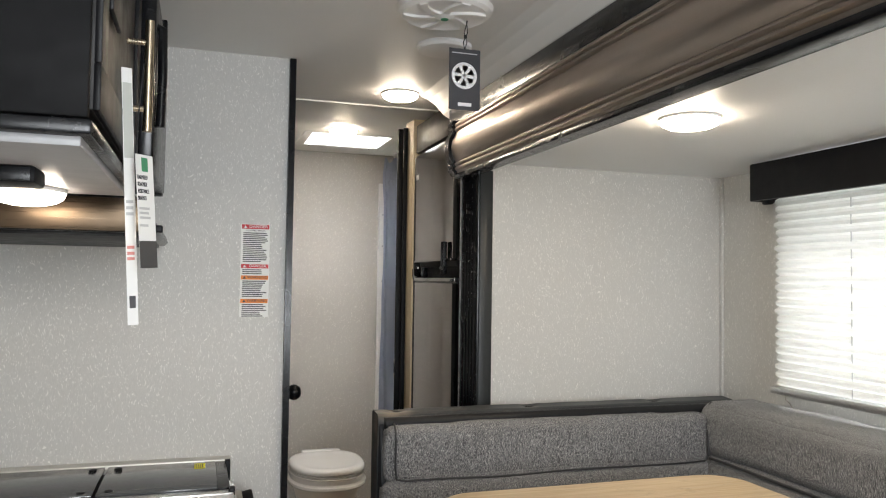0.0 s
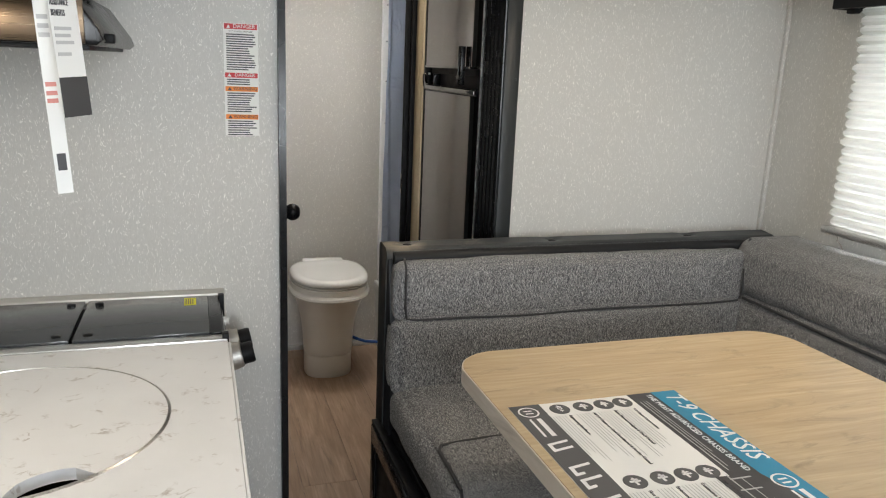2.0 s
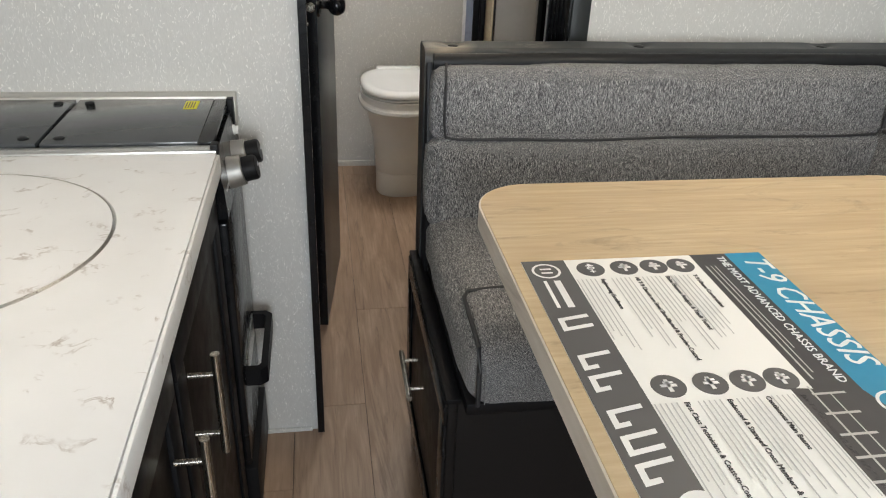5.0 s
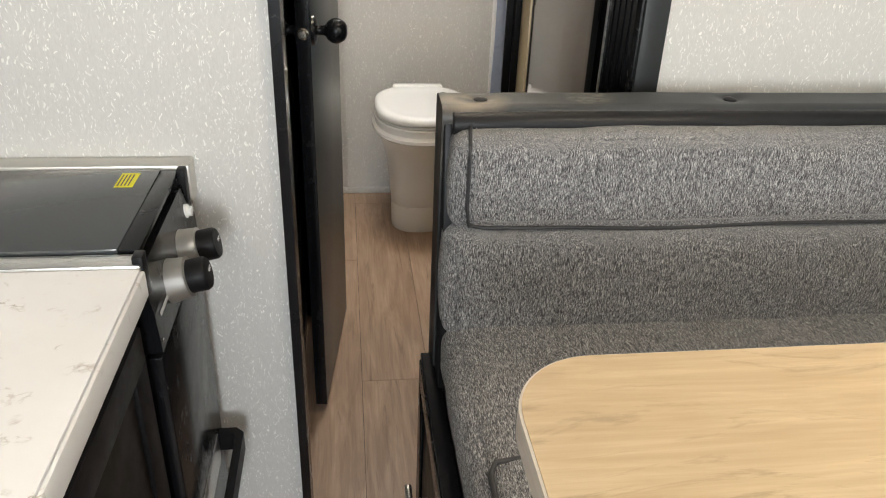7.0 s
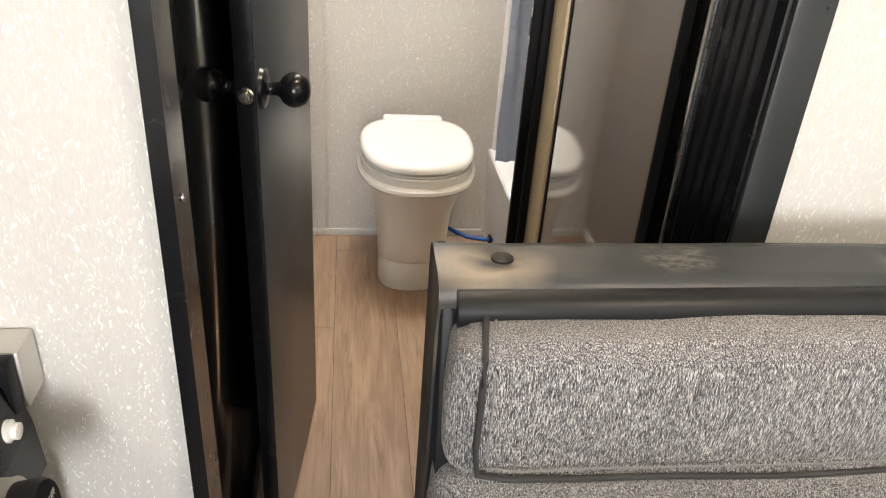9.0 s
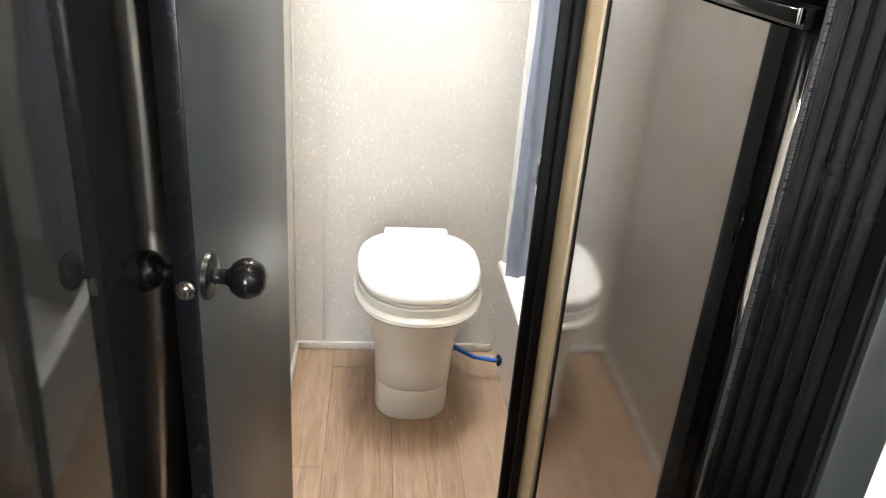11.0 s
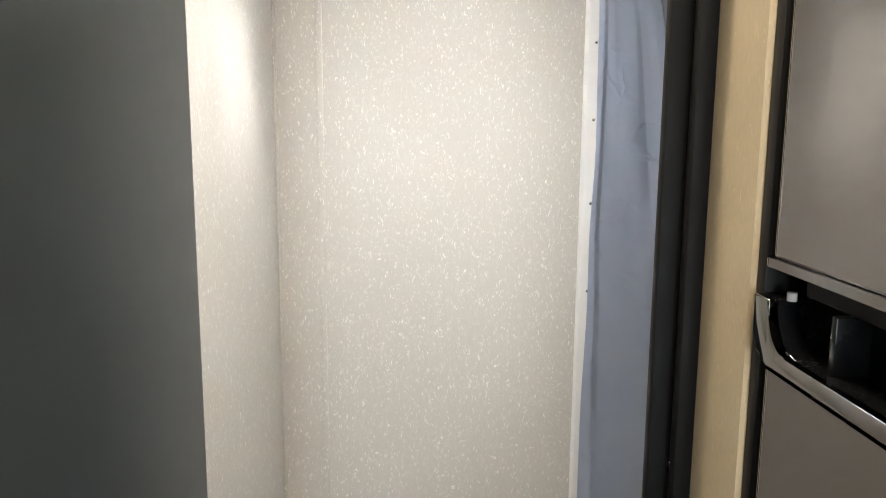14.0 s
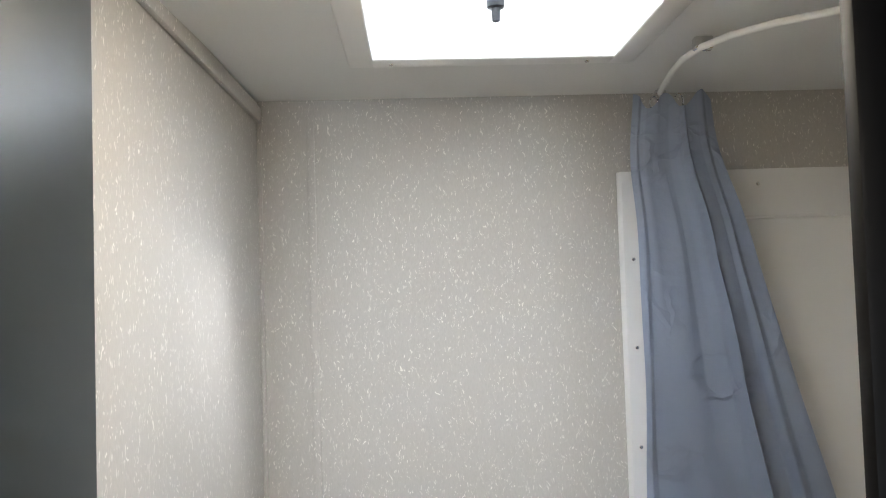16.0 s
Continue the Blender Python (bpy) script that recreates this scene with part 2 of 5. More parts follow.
WALL = wallpaper("wallpaper_grey", (0.60, 0.595, 0.57), (0.88, 0.87, 0.83), 0.54, 1.0)
WALL_BATH = wallpaper("wallpaper_beige", (0.53, 0.51, 0.48), (0.86, 0.84, 0.78), 0.48, 1.0)
WALL_STRIP = wallpaper("wallpaper_tan", (0.58, 0.48, 0.32), (0.74, 0.65, 0.48), 0.35, 0.6)
CEIL = ceiling_mat()
FABRIC = fabric("heather_fabric", (1300, 1300, 130))
FABRIC_SEAT = fabric("heather_fabric_seat", (1300, 130, 1300))
PIPING = worn("black_piping", (0.035, 0.035, 0.037), 0.5)
VINYL = worn_vinyl("dark_vinyl")
TABLE = oak("oak_laminate", (0.58, 0.46, 0.29), (0.43, 0.315, 0.185), "x", gloss=0.38)
EDGE = oak("oak_edge_band", (0.66, 0.62, 0.57), (0.54, 0.49, 0.43), "y", gloss=0.45)
PLANK = oak("vinyl_plank", (0.44, 0.305, 0.21), (0.26, 0.17, 0.112), "y", True, 0.42)
STONE = stone_top("quartz_print")
BLACK = worn("black_trim", (0.008, 0.0085, 0.01), 0.22, amount=0.3, Specular_IOR_Level=0.27)
BLACK_MATT = worn("black_plastic", (0.007, 0.007, 0.008), 0.42, Specular_IOR_Level=0.17)
BLACK_GLOSS = worn("black_gloss_panel", (0.014, 0.016, 0.018), 0.06, amount=0.05, scale=3)
WOOD_DARK = worn("dark_cabinet", (0.011, 0.0095, 0.009), 0.42, amount=0.2, Specular_IOR_Level=0.17)
DOOR_GREY = worn("grey_door_face", (0.031, 0.039, 0.045), 0.33, scale=40, amount=0.1, vary=0.15, Specular_IOR_Level=0.3)
FRIDGE = brushed("dark_steel", (0.26, 0.245, 0.238), 0.07)
BRONZE = brushed("bronze_moulding", (0.44, 0.38, 0.33), 0.37, "y")
STEEL = brushed("stainless", (0.62, 0.61, 0.59), 0.28, "x")
CHROME = mat("chrome", (0.75, 0.75, 0.75), 0.1, 1.0)
BRASS = brushed("satin_nickel_brass", (0.55, 0.46, 0.33), 0.25)
NICKEL = brushed("satin_nickel", (0.55, 0.52, 0.46), 0.25)
CERAMIC = mat("white_plastic_gloss", (0.80, 0.79, 0.76), 0.15)
CREAM = mat("cream_pedestal", (0.70, 0.67, 0.61), 0.28)
WHITE = worn("white_moulding", (0.82, 0.815, 0.80), 0.35, amount=0.05)
PAPER = worn("paper", (0.82, 0.82, 0.80), 0.5, amount=0.04)
INK = mat("ink_black", (0.02, 0.02, 0.022), 0.5)
INK_GREY = mat("ink_grey", (0.075, 0.075, 0.08), 0.5)
INK_MID = mat("ink_mid_grey", (0.50, 0.50, 0.50), 0.5)
INK_DARK = worn("print_dark", (0.035, 0.035, 0.04), 0.4)
INK_BLUE = worn("print_blue", (0.01, 0.24, 0.42), 0.4)
INK_RED = mat("print_red", (0.55, 0.02, 0.03), 0.5)
INK_ORANGE = mat("print_orange", (0.85, 0.24, 0.02), 0.5)
INK_YELLOW = mat("print_yellow", (0.85, 0.78, 0.02), 0.5)
INK_GREEN = mat("print_green", (0.03, 0.25, 0.12), 0.5)
INK_WHITE = mat("print_white", (0.8, 0.8, 0.8), 0.5)
HOSE = mat("blue_hose", (0.01, 0.10, 0.42), 0.35)
CURTAIN = curtain_mat()
BLIND = blind_mat()
GLASS = glass("window_glass")
LAMP = glow("lamp_diffuser", (1.0, 0.84, 0.62), 60)
LAMP_HALL = glow("lamp_diffuser_hall", (1.0, 0.84, 0.64), 57)
LAMP_SLIDE = glow("lamp_diffuser_warm", (1.0, 0.85, 0.66), 72)
LAMP_HOOD = glow("lamp_diffuser_cabinet", (1.0, 0.87, 0.70), 48)
GREY_PANEL = worn("grey_cabinet_underside", (0.33, 0.33, 0.335), 0.35)
MESH_DARK = mat("speaker_mesh", (0.01, 0.01, 0.011), 0.7)
GRASS = mat("outside_ground", (0.16, 0.16, 0.14), 0.9)


# ---- building helpers ----
def thing(name, at, label="", category="", group="", kind=""):
    ob = new(name)
    ob.empty_display_size = 0.05
    ob.location = at
    return tagged(ob, label, category, group, kind)


def origin(ob):
    """Where the points of a part under ob start from: parts keep world places."""
    return Vector((0, 0, 0)) if ob.parent or ob.type == "MESH" else Vector(ob.location)


def part(name, bm, material, parent=None, label="", smooth=40):
    """One mesh object, its points given in world metres, under a thing or a part."""
    me = bpy.data.meshes.new(name)
    bmesh.ops.recalc_face_normals(bm, faces=bm.faces)
    if smooth:
        for f in bm.faces:
            f.smooth = True
    bm.to_mesh(me)
    bm.free()
    if smooth:
        me.set_sharp_from_angle(angle=radians(smooth))
    me.materials.append(material)
    ob = new(name, me)
    if parent is not None:
        ob.parent = parent
        ob.matrix_parent_inverse = Matrix.Translation(-origin(parent))
    return tagged(ob, label)


def box_bm(x0, x1, y0, y1, z0, z1, bevel=0.0, seg=2):
    bm = bmesh.new()
    bmesh.ops.create_cube(bm, size=1)
    for v in bm.verts:
        v.co = Vector(((x0 + x1) / 2 + v.co.x * (x1 - x0), (y0 + y1) / 2 + v.co.y * (y1 - y0), (z0 + z1) / 2 + v.co.z * (z1 - z0)))
    if bevel:
        bmesh.ops.bevel(bm, geom=bm.edges[:], offset=bevel, segments=seg, profile=0.5, affect="EDGES")
    return bm


def box(name, x0, x1, y0, y1, z0, z1, material, parent=None, label="", bevel=0.002, seg=2):
    return part(name, box_bm(x0, x1, y0, y1, z0, z1, bevel, seg), material, parent, label)


def place(u, v, w, axis):
    return {"x": (w, u, v), "y": (u, w, v), "z": (u, v, w)}[axis]


def prism_bm(points, axis, a, b, bevel=0.0):
    """A flat outline pushed from a to b along an axis; the outline is given in the other two axes."""
    bm = bmesh.new()
    lo = [bm.verts.new(place(u, v, a, axis)) for u, v in points]
    hi = [bm.verts.new(place(u, v, b, axis)) for u, v in points]
    bm.faces.new(lo)
    bm.faces.new(hi)
    for k in range(len(points)):
        bm.faces.new((lo[k - 1], lo[k], hi[k], hi[k - 1]))
    if bevel:
        rims = [e for e in bm.edges if (e.verts[0] in lo) == (e.verts[1] in lo)]
        bmesh.ops.bevel(bm, geom=rims, offset=bevel, segments=2, profile=0.5, affect="EDGES")
    return bm


def round_rect(u0, u1, v0, v1, r, n=8):
    pts = []
    for cu, cv, a in ((u1 - r, v1 - r, 0), (u0 + r, v1 - r, 90), (u0 + r, v0 + r, 180), (u1 - r, v0 + r, 270)):
        for k in range(n + 1):
            s = radians(a + 90 * k / n)
            pts.append((cu + r * math.cos(s), cv + r * math.sin(s)))
    return pts


def lathe_bm(profile, centre, axis="z", n=40, sx=1.0, sy=1.0):
    """(radius, height) turned about an axis through the centre."""
    bm = bmesh.new()
    rings = []
    for r, h in profile:
        ring = []
        for k in range(n):
            a = 2 * math.pi * k / n
            p = Vector(place(r * sx * math.cos(a), r * sy * math.sin(a), h, axis))
            ring.append(bm.verts.new(Vector(centre) + p))
        rings.append(ring)
    for lo, hi in zip(rings, rings[1:]):
        for k in range(n):
            bm.faces.new((lo[k - 1], lo[k], hi[k], hi[k - 1]))
    bm.faces.new(rings[0])
    bm.faces.new(rings[-1])
    return bm


def tube_bm(points, r, n=10):
    """A round bar along a line of points."""
    bm = bmesh.new()
    pts = [Vector(p) for p in points]
    rings = []
    for k, p in enumerate(pts):
        d = (pts[min(k + 1, len(pts) - 1)] - pts[max(k - 1, 0)]).normalized()
        s = d.cross(Vector((0, 0, 1)) if abs(d.z) < 0.9 else Vector((1, 0, 0))).normalized()
        u = d.cross(s)
        rings.append([bm.verts.new(p + r * (math.cos(a) * s + math.sin(a) * u)) for a in (2 * math.pi * j / n for j in range(n))])
    for lo, hi in zip(rings, rings[1:]):
        for j in range(n):
            bm.faces.new((lo[j - 1], lo[j], hi[j], hi[j - 1]))
    bm.faces.new(rings[0])
    bm.faces.new(rings[-1])
    return bm


def cushion_bm(x0, x1, y0, y1, z0, z1, r, puff=0.01, cuts=28, wobble=0.004):
    """A stuffed block with soft edges and slightly bulging, uneven faces."""
    bm = bmesh.new()
    bmesh.ops.create_cube(bm, size=2)
    bmesh.ops.subdivide_edges(bm, edges=bm.edges[:], cuts=cuts, use_grid_fill=True)
    c = Vector(((x0 + x1) / 2, (y0 + y1) / 2, (z0 + z1) / 2))
    h = Vector(((x1 - x0) / 2, (y1 - y0) / 2, (z1 - z0) / 2))
    for v in bm.verts:
        u = v.co.copy()
        for i in range(3):
            s = abs(u[i])
            u[i] = math.copysign(1 - (1 - s) ** 1.6 if s < 1 else 1, u[i])
        p = Vector((u.x * h.x, u.y * h.y, u.z * h.z))
        q = Vector([max(-(h[i] - r), min(h[i] - r, p[i])) for i in range(3)])
        d = p - q
        if d.length > 1e-6:
            p = q + d.normalized() * min(r, max(abs(d.x), abs(d.y), abs(d.z)))
        w = Vector((1 - u.x ** 2, 1 - u.y ** 2, 1 - u.z ** 2))
        for i in range(3):
            if abs(v.co[i]) > 0.999:
                p[i] += math.copysign(puff * (w[(i + 1) % 3] * w[(i + 2) % 3]) ** 0.5, v.co[i])
        k = p + c
        p += wobble * noise.noise_vector(k * 9) + wobble * 0.5 * noise.noise_vector(k * 23)
        v.co = p + c
    return bm


def text(name, body, size, at, u, v, material, parent, align="LEFT", depth=0.0003, shear=0.0, wide=1.0):
    """Printed words that start at a point and run along u, with v as their up."""
    cu = bpy.data.curves.new(name, "FONT")
    cu.body, cu.size, cu.align_x, cu.align_y, cu.extrude, cu.shear = body, size, align, "CENTER", depth, shear
    cu.resolution_u = 2
    tmp = new(name, cu)
    me = bpy.data.meshes.new_from_object(tmp)
    bpy.data.objects.remove(tmp)
    u, v = Vector(u).normalized(), Vector(v).normalized()
    w = u.cross(v)
    m = Matrix(((u.x * wide, v.x, w.x, at[0]), (u.y * wide, v.y, w.y, at[1]), (u.z * wide, v.z, w.z, at[2]), (0, 0, 0, 1)))
    me.transform(m)
    me.materials.append(material)
    ob = new(name, me)
    ob.parent = parent
    ob.matrix_parent_inverse = Matrix.Translation(-origin(parent))
    return ob


def bars_bm(rects, u, v, at, depth=0.0003):
    """Flat printed bars: (u0, u1, v0, v1) from a point."""
    bm = bmesh.new()
    u, v = Vector(u), Vector(v)
    w = u.cross(v).normalized() * depth
    for u0, u1, v0, v1 in rects:
        p = [Vector(at) + u * a + v * b for a, b in ((u0, v0), (u1, v0), (u1, v1), (u0, v1))]
        bm.faces.new([bm.verts.new(q + w) for q in p])
    return bm


def screw(at, axis, parent=None, r=0.004, name="screw"):
    prof = [(r, 0), (r, 0.001), (r * 0.7, 0.0025), (0.0005, 0.003)]
    if axis[0] == "-":
        prof = [(a, -h) for a, h in prof]
    return part(name, lathe_bm(prof, at, axis[-1], 12), CHROME, parent, "small steel screw")


def bar_handle(parent, a, b, out, material=None):
    """A round bar on two posts; out points from the door to the bar."""
    material = material or NICKEL
    a, b, out = Vector(a), Vector(b), Vector(out)
    d = (b - a)
    bar = part("handle", tube_bm([a, a + d * 0.004, b - d * 0.004, b], 0.0062, 14), material, parent, "satin metal bar handle")
    for k in (0.2, 0.8):
        p = a + d * k
        part("handle_post", tube_bm([p - out, p], 0.0042, 10), material, bar)
    return bar


# ---- the setting ----
def setting(name, bm, material, label, smooth=40):
    return tagged(part(name, bm, material, None, label, smooth), label, "", "", "structure")


def wall(name, x0, x1, y0, y1, z0, z1, material, label):
    return setting(name, box_bm(x0, x1, y0, y1, z0, z1), material, label, 0)


CZ = 2.02  # ceiling height of the living part
wall("wall_west", -0.56, -0.50, -1.36, 4.123, 0, 2.12, WALL, "pale grey flecked wallpaper on the kitchen side wall")
wall("wall_partition", -0.50, 0.2355, 2.135, 2.165, 0, 2.02, WALL, "pale grey flecked wallpaper partition behind the cooktop")
wall("wall_bath_back", -0.50, 1.75, 4.066, 4.123, 0, 2.14, WALL_BATH, "beige flecked wallpaper wall behind the toilet")
wall("wall_bath_left", 0.183, 0.233, 3.075, 4.066, 0, 2.14, WALL_BATH, "beige flecked wallpaper side wall of the bathroom")
wall("wall_bath_front", 0.803, 1.69, 2.864, 2.990, 0, 2.14, WALL_STRIP, "tan flecked wallpaper end of the bathroom wall")
wall("wall_bath_front_left", -0.50, 0.285, 3.075, 3.105, 0, 2.14, WALL_BATH, "beige wall at the hinge side of the bathroom door")
wall("wall_bath_right", 1.69, 1.75, 2.864, 4.066, 0, 2.14, WHITE, "white wall of the shower")
wall("wall_east_rear", 0.875, 1.75, 2.237, 2.862, 0, 2.14, BLACK_MATT, "dark enclosure round the refrigerator")
wall("wall_slide_end", 0.836, 1.792, 2.198, 2.235, 0.0, 1.82, WALL, "pale grey flecked wallpaper end wall of the slide-out")
wall("wall_slide_near", 0.825, 1.792, -0.94, -0.90, 0.0, 1.82, WALL, "pale wallpaper end wall of the slide-out")
wall("wall_east_front", 0.80, 0.84, -1.36, -0.94, 0, 2.1, WALL, "pale wallpaper side wall by the entrance")
wall("wall_header", 0.80, 0.84, -0.94, 2.36, 1.82, 2.1, BLACK_MATT, "dark header above the slide-out opening")
# end wall with the entrance
wall("wall_south_left", -0.50, 0.06, -1.36, -1.30, 0, 2.1, WALL, "pale wallpaper wall beside the entrance")
wall("wall_south_right", 0.74, 0.80, -1.36, -1.30, 0, 2.1, WALL, "pale wallpaper wall beside the entrance")
wall("wall_south_top", 0.06, 0.74, -1.36, -1.30, 1.97, 2.1, WALL, "pale wallpaper wall above the entrance")
# window wall of the slide-out, with its opening
WX, WY0, WY1, WZ0, WZ1 = 1.732, 0.20, 1.84, 1.09, 1.675
wall("wall_slide_window_low", WX, 1.792, -0.90, 2.198, 0, WZ0, WALL, "pale grey wallpaper under the dinette window")
wall("wall_slide_window_high", WX, 1.792, -0.90, 2.198, WZ1, 1.82, WALL, "pale grey wallpaper above the dinette window")
wall("wall_slide_window_back", WX, 1.792, WY1, 2.198, WZ0, WZ1, WALL, "pale grey wallpaper beside the dinette window")
wall("wall_slide_window_front", WX, 1.792, -0.90, WY0, WZ0, WZ1, WALL, "pale grey wallpaper beside the dinette window")
# the seam in the corner of the slide-out
setting("trim", box_bm(1.720, 1.732, 2.186, 2.198, 0.9, 1.77, 0.002), WALL, "pale corner bead of the slide-out wall")


def ceiling_bm():
    """The ceiling: it curves down a little to the slide-out, and rises to the bathroom, with a hole for the skylight."""
    bm = bmesh.new()

    def block(corners):
        lo = [bm.verts.new(c) for c in corners]
        hi = [bm.verts.new((x, y, 2.24)) for x, y, z in corners]
        bm.faces.new(lo)
        bm.faces.new(hi)
        for k in range(len(lo)):
            bm.faces.new((lo[k - 1], lo[k], hi[k], hi[k - 1]))

    prof = [(-0.56, CZ), (0.70, CZ), (0.73, CZ - 0.010), (0.755, CZ - 0.028), (0.78, CZ - 0.055), (0.84, CZ - 0.09)]
    for (xa, za), (xb, zb) in zip(prof, prof[1:]):
        block([(xa, -1.36, za), (xb, -1.36, zb), (xb, 2.42, zb), (xa, 2.42, za)])

    def slab(x0, x1, y0, y1):
        block([(x, y, rise(y)) for x, y in ((x0, y0), (x1, y0), (x1, y1), (x0, y1))])
    slab(-0.56, 1.75, 2.42, SK[2])
    slab(-0.56, 1.75, SK[3], 4.123)
    slab(-0.56, SK[0], SK[2], SK[3])
    slab(SK[1], 1.75, SK[2], SK[3])
    return bm


def rise(y):
    return CZ + max(0, y - 2.42) * 0.042


SK = (0.475, 0.845, 3.385, 3.705)  # the skylight's opening
setting("ceiling", ceiling_bm(), CEIL, "white lightly textured ceiling panels", 0)
setting("ceiling_slide", box_bm(0.842, 1.792, -0.90, 2.235, 1.772, 1.82), CEIL, "white ceiling of the slide-out", 0)
setting("ceiling_seam", box_bm(0.23, 0.86, 2.636, 2.642, CZ + 0.004, CZ + 0.013), CEIL, "thin raised seam between ceiling panels", 0)

# black strip on the end of the partition
setting("trim_partition", prism_bm([(0.236, 2.119), (0.253, 2.119), (0.253, 2.182), (0.212, 2.182), (0.212, 2.167), (0.236, 2.167)], "z", 0, 2.018, 0.001), BLACK, "glossy black corner strip on the partition")
tagged(screw((0.2535, 2.15, 1.06), "x", name="trim_screw"), "small steel screw in the black corner strip", "screw")
setting("baseboard", box_bm(-0.50, 0.222, 2.127, 2.135, 0, 0.012, 0.002), WALL, "thin pale strip at the foot of the partition")
setting("baseboard_bath", box_bm(0.233, 0.925, 4.053, 4.066, 0, 0.028, 0.003), WALL_BATH, "thin pale strip at the foot of the bathroom wall")
setting("baseboard_bath_left", box_bm(0.233, 0.245, 3.105, 4.053, 0, 0.028, 0.003), WALL_BATH, "thin pale strip at the foot of the bathroom wall")
setting("trim_bath_corner", box_bm(0.233, 0.241, 4.058, 4.066, 0.028, 2.07, 0.002), WALL_BATH, "pale bead in the bathroom corner")
setting("trim_bath_top", box_bm(0.233, 0.243, 3.1, 4.058, 2.045, 2.075, 0.003), WALL_BATH, "pale strip between bathroom wall and ceiling")
# a seam in the wallpaper of the back wall
setting("trim_bath_seam", box_bm(0.328, 0.343, 4.063, 4.068, 0.03, 2.06, 0.001), WALL_BATH, "narrow pale wallpaper seam")

# outside ground, far below the windows
setting("ground", box_bm(-60, 60, -60, 60, -0.75, -0.70), GRASS, "grey gravel yard outside", 0)

JAMB_BLACK = worn("jamb_black", (0.006, 0.006, 0.0065), 0.5, Specular_IOR_Level=0.12)
JAMB_GREY = worn("jamb_grey", (0.075, 0.078, 0.08), 0.4)
# right jamb of the bathroom door
jamb = thing("door_frame", (0.805, 2.99, 0), "black door frame of the bathroom with a strike plate", "door frame", kind="structure")
box("jamb_board", 0.790, 0.8025, 2.9655, 2.978, 0, 2.02, JAMB_GREY, jamb, bevel=0.001)
box("jamb_front", 0.785, 0.8025, 2.951, 2.965, 0, 2.02, JAMB_BLACK, jamb, bevel=0.003)
box("door_stop", 0.769, 0.8025, 2.9785, 2.992, 0, 2.02, JAMB_BLACK, jamb, bevel=0.003)
plate = part("strike_plate", prism_bm(round_rect(2.979, 2.9915, 1.01, 1.085, 0.005), "x", 0.7672, 0.769), CHROME, jamb, "small worn steel strike plate")
part("strike_hole", prism_bm(round_rect(2.982, 2.9885, 1.028, 1.066, 0.003), "x", 0.7664, 0.7674), INK, plate)
screw((0.7895, 2.972, 1.255), "-x", jamb, 0.003)


# ---- bathroom door, standing open ----
def door_point(s, out, z):
    """A place by the door: s from the free edge to the hinge, out from its face."""
    a, b = Vector((0.272, 2.592, 0)), Vector((0.328, 3.070, 0))
    d = (b - a).normalized()
    n = Vector((d.y, -d.x, 0))
    return a + d * s + n * out + Vector((0, 0, z))


def door_slab(name, s0, s1, o0, o1, z0, z1, material, parent, label="", bevel=0.0015):
    bm = box_bm(s0, s1, o0, o1, z0, z1, bevel)
    for v in bm.verts:
        v.co = door_point(v.co.x, v.co.y, v.co.z)
    return part(name, bm, material, parent, label)


door = thing("door_1", door_point(0.25, -0.016, 0.03), "open dark grey bathroom door with a black knob", "door", kind="structure")
door_slab("door_panel", 0.003, 0.482, -0.028, 0.0, 0.03, 1.985, DOOR_GREY, door, "satin dark grey door face")
door_slab("edge_strip", 0.0, 0.003, -0.029, 0.001, 0.03, 1.985, BLACK, door, "black edge strip")
KZ = 1.015


def turned_on_door(name, profile, s, z, material, parent, label=""):
    bm = lathe_bm(profile, (0, 0, 0), "y", 32)
    for v in bm.verts:
        v.co = door_point(s + v.co.x, v.co.y, z + v.co.z)
    return part(name, bm, material, parent, label)


knob = turned_on_door("knob", [(0.0005, 0.074), (0.012, 0.073), (0.020, 0.068), (0.0255, 0.058), (0.027, 0.050), (0.0255, 0.042), (0.020, 0.033), (0.012, 0.028), (0.010, 0.022), (0.010, 0.012), (0.013, 0.008), (0.001, 0.007)], 0.043, KZ, BLACK, door, "glossy black ball knob")
turned_on_door("knob_rose", [(0.001, 0.010), (0.018, 0.010), (0.030, 0.006), (0.032, 0.0), (0.001, 0.0)], 0.043, KZ, BLACK, knob, "glossy black rose")
back_knob = turned_on_door("knob", [(0.0005, -0.102), (0.012, -0.101), (0.020, -0.096), (0.0255, -0.086), (0.027, -0.078), (0.0255, -0.070), (0.020, -0.061), (0.012, -0.056), (0.010, -0.050), (0.010, -0.040), (0.013, -0.036), (0.001, -0.035)], 0.043, KZ, BLACK, door, "glossy black ball knob")
turned_on_door("knob_rose", [(0.001, -0.038), (0.018, -0.038), (0.030, -0.034), (0.032, -0.0282), (0.001, -0.0282)], 0.043, KZ, BLACK, back_knob, "glossy black rose")
latch_bm = lathe_bm([(0.0125, 0.0), (0.0125, -0.002), (0.0105, -0.0035), (0.0105, -0.006), (0.008, -0.010), (0.001, -0.0105)], (0, 0, 0), "x", 24)
for v in latch_bm.verts:
    v.co = door_point(v.co.x, v.co.y - 0.014, KZ + v.co.z)
part("latch", latch_bm, NICKEL, door, "worn steel latch bolt")
for z in (0.25, 1.0, 1.75):
    door_slab("hinge", 0.476, 0.486, -0.02, -0.004, z - 0.04, z + 0.04, BLACK_MATT, door, "black hinge", 0.002)

